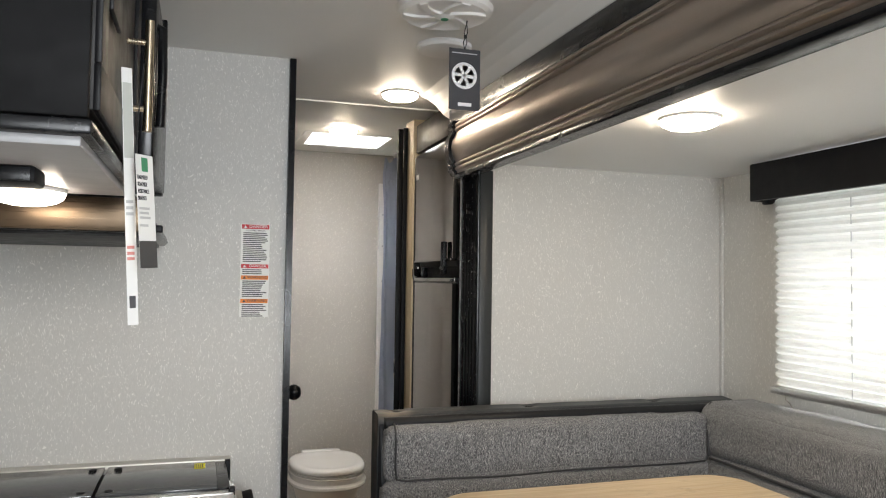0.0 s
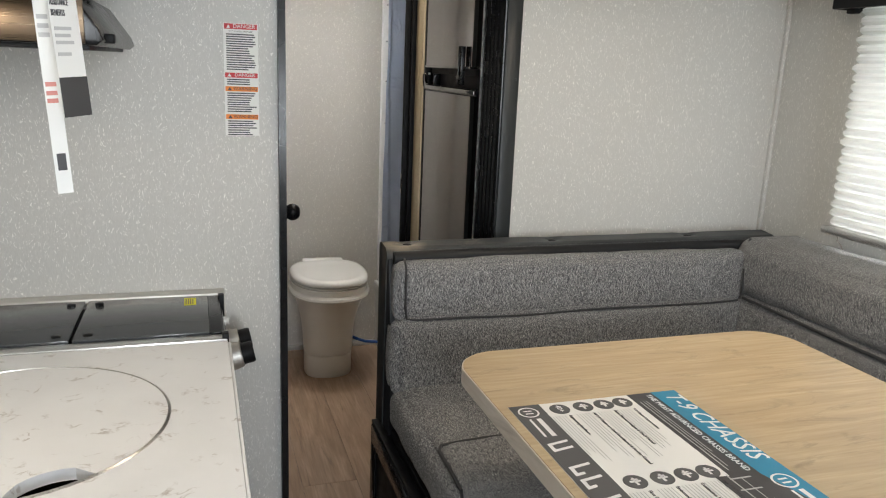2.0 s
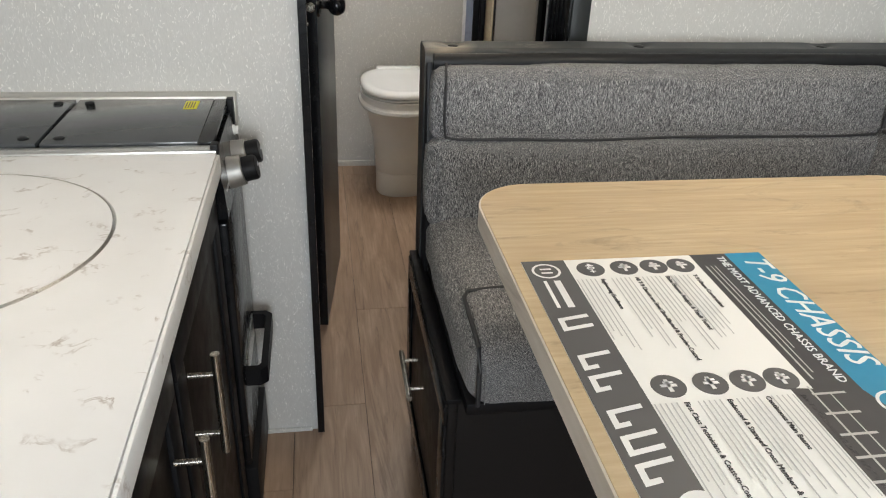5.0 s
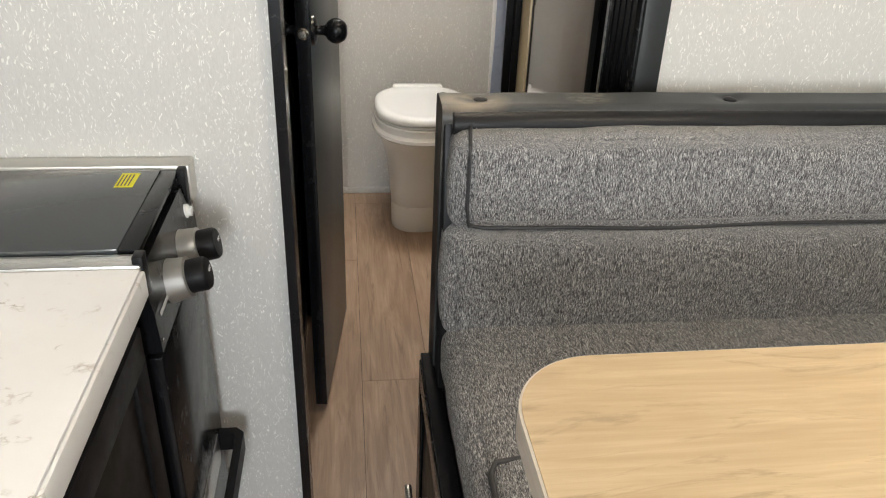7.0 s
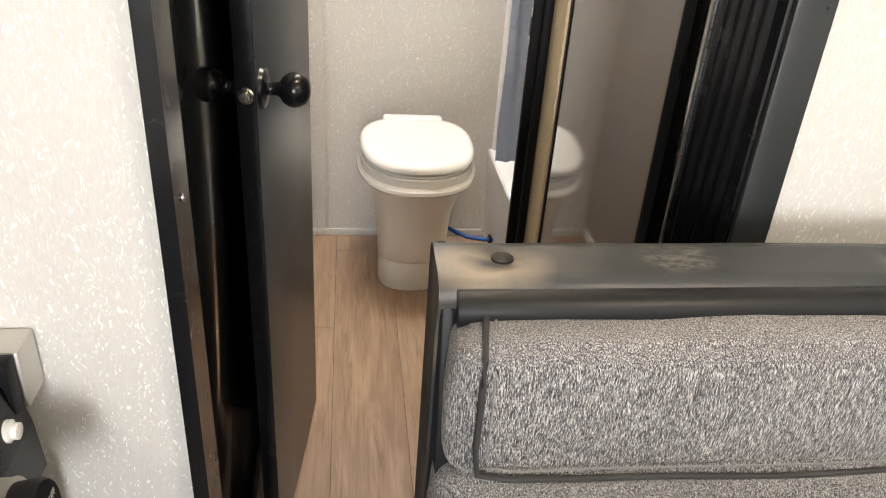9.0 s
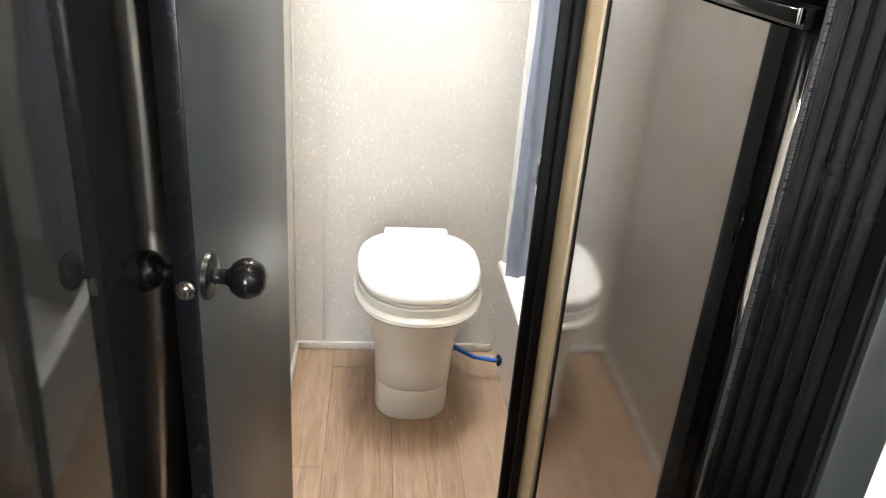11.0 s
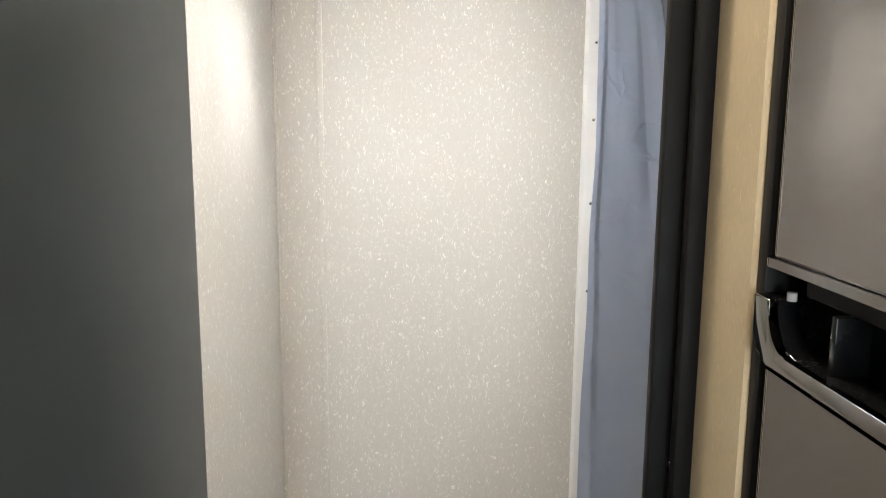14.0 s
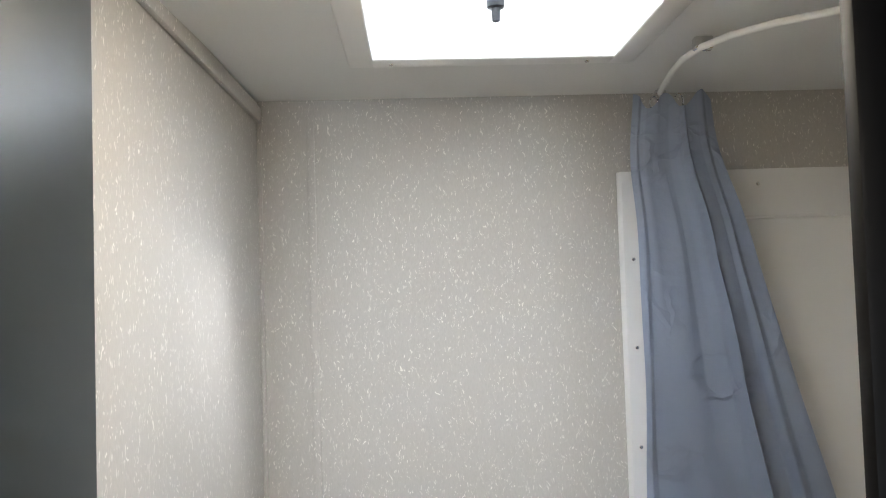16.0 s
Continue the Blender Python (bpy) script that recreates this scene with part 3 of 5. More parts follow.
# glossy black wardrobe side behind the partition
ward = thing("wardrobe", (0, 2.6, 0), "glossy black wardrobe side behind the partition", "wardrobe")
box("side_panel", -0.50, 0.196, 2.184, 3.073, 0.0, 1.995, BLACK_GLOSS, ward, bevel=0.002)

box("front_edge", 0.196, 0.204, 2.186, 2.215, 0.0, 1.995, BLACK, ward, "black edge strip", bevel=0.002)
box("kick", 0.196, 0.201, 2.215, 3.07, 0.0, 0.06, BLACK_MATT, ward, "black kick board", bevel=0.001)


# ---- bathroom things ----
def toilet():
    t = thing("toilet", (0.622, 3.80, 0), "white plastic camper toilet with a closed lid on a cream pedestal", "toilet")
    cx = 0.626

    def ring(cy, hw, back, front, z, n=48, p=2.35):
        pts = []
        for k in range(n):
            a = 2 * math.pi * k / n
            c, s = math.cos(a), math.sin(a)
            u = math.copysign(abs(c) ** (2 / p), c) * hw
            w = math.copysign(abs(s) ** (2 / p), s)
            pts.append(Vector((cx + u, cy + (w * back if w > 0 else w * front), z)))
        return pts

    def loft(rings):
        bm = bmesh.new()
        vs = [[bm.verts.new(q) for q in r] for r in rings]
        for lo, hi in zip(vs, vs[1:]):
            for k in range(len(lo)):
                bm.faces.new((lo[k - 1], lo[k], hi[k], hi[k - 1]))
        bm.faces.new(vs[0])
        bm.faces.new(vs[-1])
        return bm
    cy = 3.752
    foot = [(0.0, 0.108, 0.15, 0.092), (0.006, 0.112, 0.155, 0.096), (0.104, 0.113, 0.16, 0.102), (0.110, 0.111, 0.158, 0.100)]
    part("foot", loft([ring(cy, w, b, f, z) for z, w, b, f in foot]), CREAM, t, "cream plastic foot")
    body = [(0.111, 0.111, 0.158, 0.100), (0.117, 0.115, 0.165, 0.106), (0.20, 0.119, 0.17, 0.115), (0.28, 0.128, 0.18, 0.134), (0.33, 0.140, 0.19, 0.162), (0.375, 0.152, 0.198, 0.190), (0.405, 0.164, 0.203, 0.216), (0.420, 0.169, 0.206, 0.229)]
    part("pedestal", loft([ring(cy, w, b, f, z) for z, w, b, f in body]), CREAM, t, "cream plastic pedestal")
    rim = [(0.418, 0.172, 0.207, 0.236), (0.422, 0.184, 0.212, 0.252), (0.430, 0.189, 0.214, 0.259), (0.440, 0.188, 0.214, 0.258), (0.445, 0.181, 0.211, 0.248), (0.449, 0.178, 0.209, 0.244), (0.466, 0.179, 0.210, 0.247), (0.474, 0.181, 0.211, 0.250), (0.478, 0.178, 0.209, 0.246)]
    part("rim", loft([ring(cy, w, b, f, z) for z, w, b, f in rim]), CERAMIC, t, "white rim with a raised lip")
    seat = [(0.4785, 0.172, 0.17, 0.240), (0.481, 0.175, 0.175, 0.244), (0.487, 0.175, 0.175, 0.244), (0.489, 0.170, 0.172, 0.239)]
    part("seat", loft([ring(cy, w, b, f, z) for z, w, b, f in seat]), CERAMIC, t, "white seat")
    lid = [(0.4925, 0.172, 0.185, 0.243), (0.496, 0.179, 0.190, 0.251), (0.505, 0.180, 0.191, 0.252), (0.514, 0.176, 0.187, 0.248), (0.520, 0.168, 0.178, 0.239), (0.5225, 0.155, 0.162, 0.225), (0.5215, 0.144, 0.118, 0.212), (0.5205, 0.12, 0.10, 0.186), (0.521, 0.05, 0.05, 0.08)]
    part("lid", loft([ring(cy, w, b, f, z, p=2.5) for z, w, b, f in lid]), CERAMIC, t, "white closed lid with a shallow dished panel")
    part("hinge_cover", box_bm(cx - 0.100, cx + 0.100, cy + 0.150, cy + 0.196, 0.494, 0.5275, 0.010, 3), CERAMIC, t, "white hinge bar")


toilet()
hose = thing("water_hose", (0.80, 3.9, 0), "blue plastic water hose from toilet to shower base", "hose")
part("hose", tube_bm([(0.72, 3.93, 0.13), (0.76, 3.92, 0.115), (0.80, 3.90, 0.10), (0.84, 3.88, 0.09), (0.905, 3.87, 0.085), (0.938, 3.87, 0.084)], 0.0075, 12), HOSE, hose)
part("hose_collar", lathe_bm([(0.02, 0), (0.02, 0.006), (0.012, 0.012)], (0.918, 3.87, 0.084), "x", 20), BLACK_MATT, hose, "dark collar")

# shower base with a low wall
tub = thing("shower_tray", (0.92, 3.6, 0), "white moulded shower base with a raised rim", "shower base")
TZ = 0.361
part("side", prism_bm([(0.936, 0.0), (0.948, 0.0), (0.948, TZ - 0.04), (0.925, TZ - 0.02), (0.925, TZ - 0.03)], "y", 2.993, 4.064), WHITE, tub)
part("rim", prism_bm([(0.922, TZ - 0.03), (0.922, TZ - 0.006), (0.928, TZ), (0.998, TZ), (1.004, TZ - 0.006), (1.004, TZ - 0.03)], "y", 2.993, 4.064), WHITE, tub, "white flat rim")
part("inner_side", prism_bm([(0.994, TZ - 0.03), (1.004, TZ - 0.03), (1.03, 0.08), (1.02, 0.08)], "y", 2.993, 4.064), WHITE, tub)
part("tray", box_bm(1.0, 1.689, 2.993, 4.064, 0.05, 0.09, 0.004), WHITE, tub)

# shower wall panel on the back wall
panel = thing("shower_surround", (1.3, 4.053, 0.4), "white plastic shower wall panel with screws along its edge", "shower panel")
box("panel", 0.962, 1.688, 4.049, 4.0645, TZ, 1.93, WHITE, panel, bevel=0.003)
part("edge_strip", prism_bm([(0.937, 4.065), (0.937, 4.053), (0.942, 4.047), (0.976, 4.047), (0.980, 4.051), (0.980, 4.065)], "z", TZ, 1.93), WHITE, panel, "white raised edge strip")
part("panel_ledge", box_bm(0.979, 1.688, 4.041, 4.053, 1.83, 1.836, 0.002), WHITE, panel)
for z in (1.758, 1.586, 1.394, 1.186, 0.985, 0.78, 0.581):
    screw((0.960, 4.047, z), "-y", panel)
screw((1.215, 4.049, 1.90), "-y", panel)
side = thing("shower_side_panel", (1.68, 3.6, 0.4), "white plastic side panel of the shower", "shower panel")
box("panel", 1.676, 1.689, 2.993, 4.047, 0.09, 1.93, WHITE, side, bevel=0.002)


def curtain():
    t = thing("shower_curtain", (1.0, 3.97, 0.5), "blue-grey vinyl shower curtain bunched on its rail", "curtain")
    bm = bmesh.new()
    nu, nv = 110, 70
    rows = []
    for j in range(nv + 1):
        v = j / nv
        row = []
        z = 2.045 - v * 1.72
        for i in range(nu + 1):
            u = i / nu
            left = 0.944 - 0.014 * min(1, v * 1.5) - 0.010 * math.exp(-((v - 0.06) / 0.05) ** 2)
            width = 0.115 + 0.02 * math.exp(-(v / 0.05)) + 0.315 * min(1, v / 0.62) ** 0.95
            amp = 0.010 + 0.020 * min(1, v * 2.2)
            fold = np.interp(u + 0.03 * math.sin(4 * v), (0, 0.06, 0.10, 0.25, 0.40, 0.47, 0.54, 0.615, 0.65, 0.69, 0.82, 0.86, 0.91, 1.0), (0.1, -0.5, 0.1, 0.3, 0.5, 0.75, 0.6, 0.2, -1.6, 0.0, 0.1, -0.6, 0.0, -0.2))
            x = left + width * u + 0.006 * noise.noise(Vector((u * 7, v * 5, 0)))
            y = 3.945 + amp * fold - 0.02 * u + 0.012 * noise.noise(Vector((u * 5, v * 7, 3)))
            top = 0.014 * math.cos(u * 2 * math.pi * 2.3) * max(0, 1 - v * 12)
            row.append(bm.verts.new((x, y, z + top)))
        rows.append(row)
    for a, b in zip(rows, rows[1:]):
        for i in range(nu):
            bm.faces.new((a[i], a[i + 1], b[i + 1], b[i]))
    bmesh.ops.solidify(bm, geom=bm.faces[:], thickness=0.0012)
    part("cloth", bm, CURTAIN, t, smooth=70)
    for k, (x, y) in enumerate(((0.99, 3.975), (1.012, 3.968), (1.03, 3.955))):
        part("hook", tube_bm([(x + 0.008 * math.cos(a), y, 2.047 + 0.014 * math.sin(a)) for a in np.linspace(-1.5, 4.2, 12)], 0.0016, 8), CHROME, t, "small steel hook")


curtain()
rail = thing("curtain_rail", (1.0, 3.8, 2.05), "white bent curtain rail on the bathroom ceiling", "curtain rail")
RAIL = [(1.004, 3.985), (0.985, 3.90), (0.965, 3.80), (0.953, 3.72), (0.955, 3.65), (0.972, 3.59), (1.01, 3.535), (1.07, 3.48), (1.16, 3.42), (1.30, 3.36), (1.66, 3.28)]
part("rail", tube_bm([(x, y, rise(y) - 0.018) for x, y in RAIL], 0.0052, 12), WHITE, rail)
for x, y in ((0.953, 3.66), (1.30, 3.36)):
    part("bracket", box_bm(x - 0.006, x + 0.022, y - 0.008, y + 0.008, rise(y) - 0.02, rise(y) - 0.0005, 0.003), CHROME, rail, "small steel bracket")
part("end_cap", lathe_bm([(0.009, -0.012), (0.010, 0.0), (0.009, 0.012)], (1.004, 3.985, rise(3.985) - 0.018), "y", 16), CHROME, rail)


def skylight():
    t = thing("skylight", (0.66, 3.565, 2.05), "white plastic skylight with a clouded dome and a black knob", "skylight")
    x0, x1, y0, y1 = SK
    zc = rise(3.565)
    for name, a in (("frame_side", (x0 - 0.036, x0 + 0.004, y0 - 0.036, y1 + 0.036)), ("frame_side", (x1 - 0.004, x1 + 0.036, y0 - 0.036, y1 + 0.036)), ("frame_end", (x0, x1, y0 - 0.036, y0 + 0.004)), ("frame_end", (x0, x1, y1 - 0.004, y1 + 0.036))):
        part(name, box_bm(*a, zc - 0.010, zc + 0.012, 0.004, 3), WHITE, t, "white moulded frame")
    w = 0.004
    for name, a in (("shaft", (x0, x0 + w, y0, y1)), ("shaft", (x1 - w, x1, y0, y1)), ("shaft", (x0, x1, y0, y0 + w)), ("shaft", (x0, x1, y1 - w, y1))):
        part(name, box_bm(*a, zc + 0.0124, zc + 0.15, 0), WHITE, t, "white shaft")
    part("ledge", prism_bm([(y1 - 0.034, zc + 0.149), (y1 - 0.0045, zc + 0.149), (y1 - 0.0045, zc + 0.05)], "x", x0 + 0.0045, x1 - 0.0045), WHITE, t)
    dome = box_bm(x0 - 0.01, x1 + 0.01, y0 - 0.01, y1 + 0.01, zc + 0.15, zc + 0.158, 0.003)
    d = part("dome", dome, DOME, t, "clouded white dome")
    d.visible_shadow = False
    cx, cy = (x0 + x1) / 2, y1 - 0.028
    k = part("crank_knob", lathe_bm([(0.002, -0.05), (0.006, -0.048), (0.007, -0.03), (0.013, -0.028), (0.014, -0.018), (0.008, -0.014), (0.004, 0.0), (0.004, 0.066)], (cx, cy - 0.012, zc + 0.082), "z", 16), BLACK_MATT, t, "black crank knob")
    for x in (x0 + 0.03, x1 - 0.04):
        part("screw", lathe_bm([(0.004, 0), (0.0035, -0.002), (0.0005, -0.0025)], (x, y1 + 0.018, zc - 0.010), "z", 12), CHROME, t, "small steel screw")


DOME = mat("clouded_dome", (0.9, 0.9, 0.9), 0.5)
_t = Tree(DOME)
_tr = _t.t.nodes.new("ShaderNodeBsdfTranslucent")
_tr.inputs[0].default_value = (0.95, 0.96, 0.97, 1)
_t.link(_tr.outputs[0], _t.t.nodes["Material Output"].inputs[0])
skylight()


# ---- refrigerator ----
LIP = brushed("polished_dark_lip", (0.24, 0.235, 0.23), 0.07, "y")

def fridge():
    t = thing("refrigerator", (0.85, 2.60, 0.05), "dark polished steel refrigerator with freezer door above", "refrigerator")
    y0, y1 = 2.334, 2.844
    box("case", 0.842, 0.872, y0 - 0.002, 2.860, 0.02, 1.90, BLACK_MATT, t, bevel=0.003)

    def face(y):
        """Front of the doors: flat, rolled back at both ends."""
        near, far = max(0.0, 1 - (y - y0) / 0.055), max(0.0, 1 - (y1 - y) / 0.016)
        return 0.805 + 0.028 * (1 - math.sqrt(1 - min(1, near) ** 2)) + 0.012 * (1 - math.sqrt(1 - min(1, far) ** 2))
    ys = [y0 + 0.055 * (1 - math.cos(k * math.pi / 20)) for k in range(11)] + [y1 - 0.016 * math.sin(math.pi / 2 - k * math.pi / 12) for k in range(7)]

    def slab(name, z0, z1, ya, yb, out, back, material, parent, label="", bevel=0.0015):
        line = [ya] + [y for y in ys if ya + 1e-4 < y < yb - 1e-4] + [yb]
        pts = [(face(y) - out, y) for y in line] + [(back, yb), (back, ya)]
        return part(name, prism_bm(pts, "z", z0, z1, bevel), material, parent, label, smooth=40)
    up = slab("freezer_door", 1.478, 1.885, y0, y1, 0.0, 0.842, FRIDGE, t, "polished dark steel freezer door")
    low = slab("fridge_door", 0.06, 1.394, y0, y1, 0.0, 0.842, FRIDGE, t, "polished dark steel lower door")
    slab("door_lip", 1.471, 1.4775, y0, y1 + 0.004, 0.005, 0.842, LIP, up, "polished lower lip")
    slab("door_underside", 1.452, 1.4705, y0, y1 - 0.03, -0.016, 0.842, JAMB_BLACK, up, "black underside of the freezer door")
    # recessed grip: a rounded opening in the top of the lower door
    n = 10
    end = [(y1 - 0.020 - 0.030 * (1 - math.cos(k * math.pi / 2 / n)), 1.446 - 0.034 * math.sin(k * math.pi / 2 / n)) for k in range(n + 1)]
    outline = [(y0, 1.400), (y1 - 0.022, 1.400), (y1 - 0.006, 1.407), (y1 + 0.002, 1.420), (y1 + 0.003, 1.448)] + [(y1 - 0.019, 1.448)] + end + [(y0, 1.412)]
    rim = prism_bm(outline, "x", 0.799, 0.806, 0.0015)
    part("grip_lip", rim, LIP, low, "polished rim round the hand grip", smooth=50)
    scoop = prism_bm([(y0, 1.396), (y1 - 0.004, 1.396), (y1 - 0.004, 1.448)] + [(y1 - 0.0195, 1.448)] + end + [(y0, 1.412)], "x", 0.8065, 0.842)
    part("grip_scoop", scoop, BLACK, low, "black scooped hand grip", smooth=50)
    part("grip_back", box_bm(0.836, 0.842, y0 + 0.004, y1 - 0.02, 1.412, 1.452, 0.002), JAMB_BLACK, low, "black back of the grip")
    part("grip_post", box_bm(0.812, 0.836, y1 - 0.085, y1 - 0.079, 1.412, 1.451, 0.001), BLACK, low)
    part("hinge_bush", lathe_bm([(0.0035, 0.0), (0.0035, 0.006), (0.001, 0.0065)], (0.815, y1 - 0.022, 1.4475), "z", 14), CERAMIC, low, "pale plastic hinge bush")
    part("gasket", box_bm(0.8075, 0.8415, y1 + 0.0045, 2.8625, 0.06, 1.885, 0.001), BLACK_MATT, t, "black door gasket")
    for y in (2.412, 2.436):
        part("door_clip", box_bm(0.786, 0.799, y, y + 0.006, 1.425, 1.535, 0.002), BLACK, t, "black travel latch")
    part("door_clip_bridge", box_bm(0.783, 0.790, 2.404, 2.449, 1.440, 1.452, 0.002), BLACK, t, "black travel latch")
    part("badge", box_bm(0.8035, 0.8048, y1 - 0.052, y1 - 0.022, 1.79, 1.81, 0.0003), PAPER, up, "small white badge")
    return t


fridge()
topb = thing("fridge_top_trim", (0.85, 2.6, 1.9), "dark trim board above the refrigerator", "trim board")
box("board", 0.812, 0.874, 2.362, 2.860, 1.902, 2.012, WOOD_DARK, topb, bevel=0.003)


CHARCOAL = worn("charcoal_strip", (0.022, 0.025, 0.026), 0.38, Specular_IOR_Level=0.35)


# ---- slide-out: trim, window, blind ----
def fluted_post():
    t = thing("slide_trim_post", (0.825, 2.26, 0), "black fluted upright trim at the end of the slide-out", "trim post")
    a, b = Vector((0.829, 2.196)), Vector((0.813, 2.322))
    d = (b - a).normalized()
    out = Vector((-d.y, d.x))

    def at(s, h):
        p = a + d * s + out * h
        return (p.x, p.y)
    pts = [(0.868, 2.1975), at(0, -0.004), at(0.002, 0.0), at(0.018, 0.0), at(0.020, -0.003)]
    for k in range(4):
        s0 = 0.023 + k * 0.021
        pts += [at(s0, -0.006), at(s0 + 0.003, -0.002), at(s0 + 0.006, 0.0015), at(s0 + 0.010, 0.003), at(s0 + 0.014, 0.0015), at(s0 + 0.017, -0.002), at(s0 + 0.0195, -0.006)]
    pts += [at(0.110, -0.003), at(0.112, 0.0), at(0.1265, 0.0), (0.872, 2.330)]
    part("fluted_moulding", prism_bm(pts, "z", 0, 1.742), BLACK, t, smooth=32)
    strip = [at(0.117, 0.0005), at(0.1215, 0.0005), at(0.1215, 0.003), at(0.117, 0.003)]
    part("edge_strip", prism_bm(strip, "z", 0.0, 1.742), STEEL, t, "thin bright metal edge", smooth=0)
    box("flat_strip", 0.832, 0.875, 2.188, 2.1975, 0.0, 1.748, CHARCOAL, t, "flat charcoal strip", bevel=0.003)
    for z in (1.25, 1.45, 1.60):
        part("screw_cap", lathe_bm([(0.003, 0), (0.0025, -0.0012), (0.0003, -0.0015)], (0.866, 2.188, z), "y", 10), CHARCOAL, t)


fluted_post()


def fascia():
    t = thing("slide_fascia", (0.79, 0.7, 1.73), "bronze moulded fascia board along the slide-out opening", "fascia")
    pts = [(0.800, 1.905), (0.775, 1.905), (0.768, 1.898), (0.768, 1.893), (0.773, 1.889), (0.768, 1.884), (0.768, 1.880), (0.774, 1.875), (0.771, 1.866),
           (0.760, 1.845), (0.757, 1.825), (0.759, 1.805), (0.767, 1.786), (0.774, 1.778), (0.769, 1.773), (0.769, 1.769), (0.775, 1.764), (0.770, 1.759), (0.770, 1.755), (0.777, 1.750), (0.779, 1.742), (0.800, 1.742)]
    part("moulding", prism_bm(pts, "y", -0.94, 2.255), BRONZE, t, smooth=35)
    cap = [(0.800, 1.912)] + [(x - 0.010, z + (0.006 if z > 1.83 else -0.004)) for x, z in pts[1:-1]] + [(0.800, 1.734)]
    part("end_cap", prism_bm(cap, "y", 2.255, 2.295), BLACK, t, "black shaped end cap", smooth=35)
    box("top_strip", 0.778, 0.800, -0.94, 2.345, 1.907, 1.962, BLACK, t, "black strip above the moulding", bevel=0.002)
    box("bottom_strip", 0.772, 0.815, -0.94, 2.285, 1.727, 1.7415, BLACK, t, "black strip under the moulding", bevel=0.002)
    box("seal", 0.815, 0.862, -0.90, 2.186, 1.750, 1.7715, BLACK_MATT, t, "dark rubber seal", bevel=0.003)


fascia()

window = thing("window_1", (1.747, 1.03, WZ0), "slide-out window behind a pleated blind", "window", kind="structure")
for a in ((WY0, WY1, WZ0, WZ0 + 0.03), (WY0, WY1, WZ1 - 0.03, WZ1), (WY0, WY0 + 0.03, WZ0 + 0.03, WZ1 - 0.03), (WY1 - 0.03, WY1, WZ0 + 0.03, WZ1 - 0.03)):
    box("window_frame", 1.747, 1.782, *a, BLACK_MATT, window, bevel=0.002)
pane = box("pane", 1.763, 1.768, WY0 + 0.03, WY1 - 0.03, WZ0 + 0.03, WZ1 - 0.03, GLASS, window, bevel=0)
pane.visible_shadow = False


def blind():
    t = thing("pleated_blind", (1.622, 1.03, 1.09), "white pleated paper blind, lowered over the window", "blind")
    n, z1, z0 = 24, 1.665, 1.105
    step = (z1 - z0) / n
    for k in range(n):
        bm = bmesh.new()
        za, zb = z1 - k * step, z1 - (k + 1) * step
        ya, yb = 0.16, 1.850 + 0.003 * math.sin(k * 2.4)
        sag = 0.0025 * math.sin(k * 1.7)
        rows = []
        for x, z in ((1.664, za), (1.650 + sag, (za + zb) / 2 + 0.004), (1.6495 + sag, (za + zb) / 2 - 0.004), (1.664, zb)):
            rows.append([bm.verts.new((x + 0.0015 * noise.noise(Vector((y * 9, z * 30, 1))), y, z + 0.0015 * noise.noise(Vector((y * 6, z * 40, 7))))) for y in np.linspace(ya, yb, 24)])
        for a, b in zip(rows, rows[1:]):
            for i in range(23):
                bm.faces.new((a[i], a[i + 1], b[i + 1], b[i]))
        part("pleat", bm, BLIND, t, smooth=20)
    box("bottom_rail", 1.642, 1.670, 0.15, 1.866, 1.082, 1.103, STEEL, t, "grey metal bottom rail", bevel=0.003)
    for y in (1.57, 0.5):
        for k in range(12):
            z = 1.64 - k * 0.046
            part("cord", box_bm(1.6465, 1.6485, y - 0.0012, y + 0.0012, z - 0.026, z, 0), INK_MID, t)
    part("cord_hook", tube_bm([(1.664, 1.825, 1.082), (1.658, 1.82, 1.068), (1.668, 1.815, 1.058), (1.69, 1.82, 1.03), (1.73, 1.81, 1.0)], 0.0018, 8), NICKEL, t, "thin hold-down cord")


blind()
val = thing("valance", (1.6, 1.03, 1.64), "black fabric-covered window valance", "valance")
box("front_board", 1.590, 1.604, 0.10, 1.890, 1.655, 1.768, BLACK_MATT, val, bevel=0.004)
box("end_board", 1.604, 1.730, 1.876, 1.890, 1.655, 1.768, BLACK_MATT, val, bevel=0.003)
box("end_board", 1.604, 1.730, 0.10, 0.114, 1.655, 1.768, BLACK_MATT, val, bevel=0.003)
part("bracket", box_bm(1.622, 1.642, 1.845, 1.875, 1.645, 1.659, 0.004), BLACK_MATT, val)


# ---- dinette ----
VINYL_BLACK = worn("black_vinyl", (0.012, 0.0125, 0.014), 0.42, scale=80, amount=0.2, Specular_IOR_Level=0.25)
THREAD = mat("grey_thread", (0.22, 0.22, 0.22), 0.8)


BUTTONS = (0.550, 0.955, 1.385)


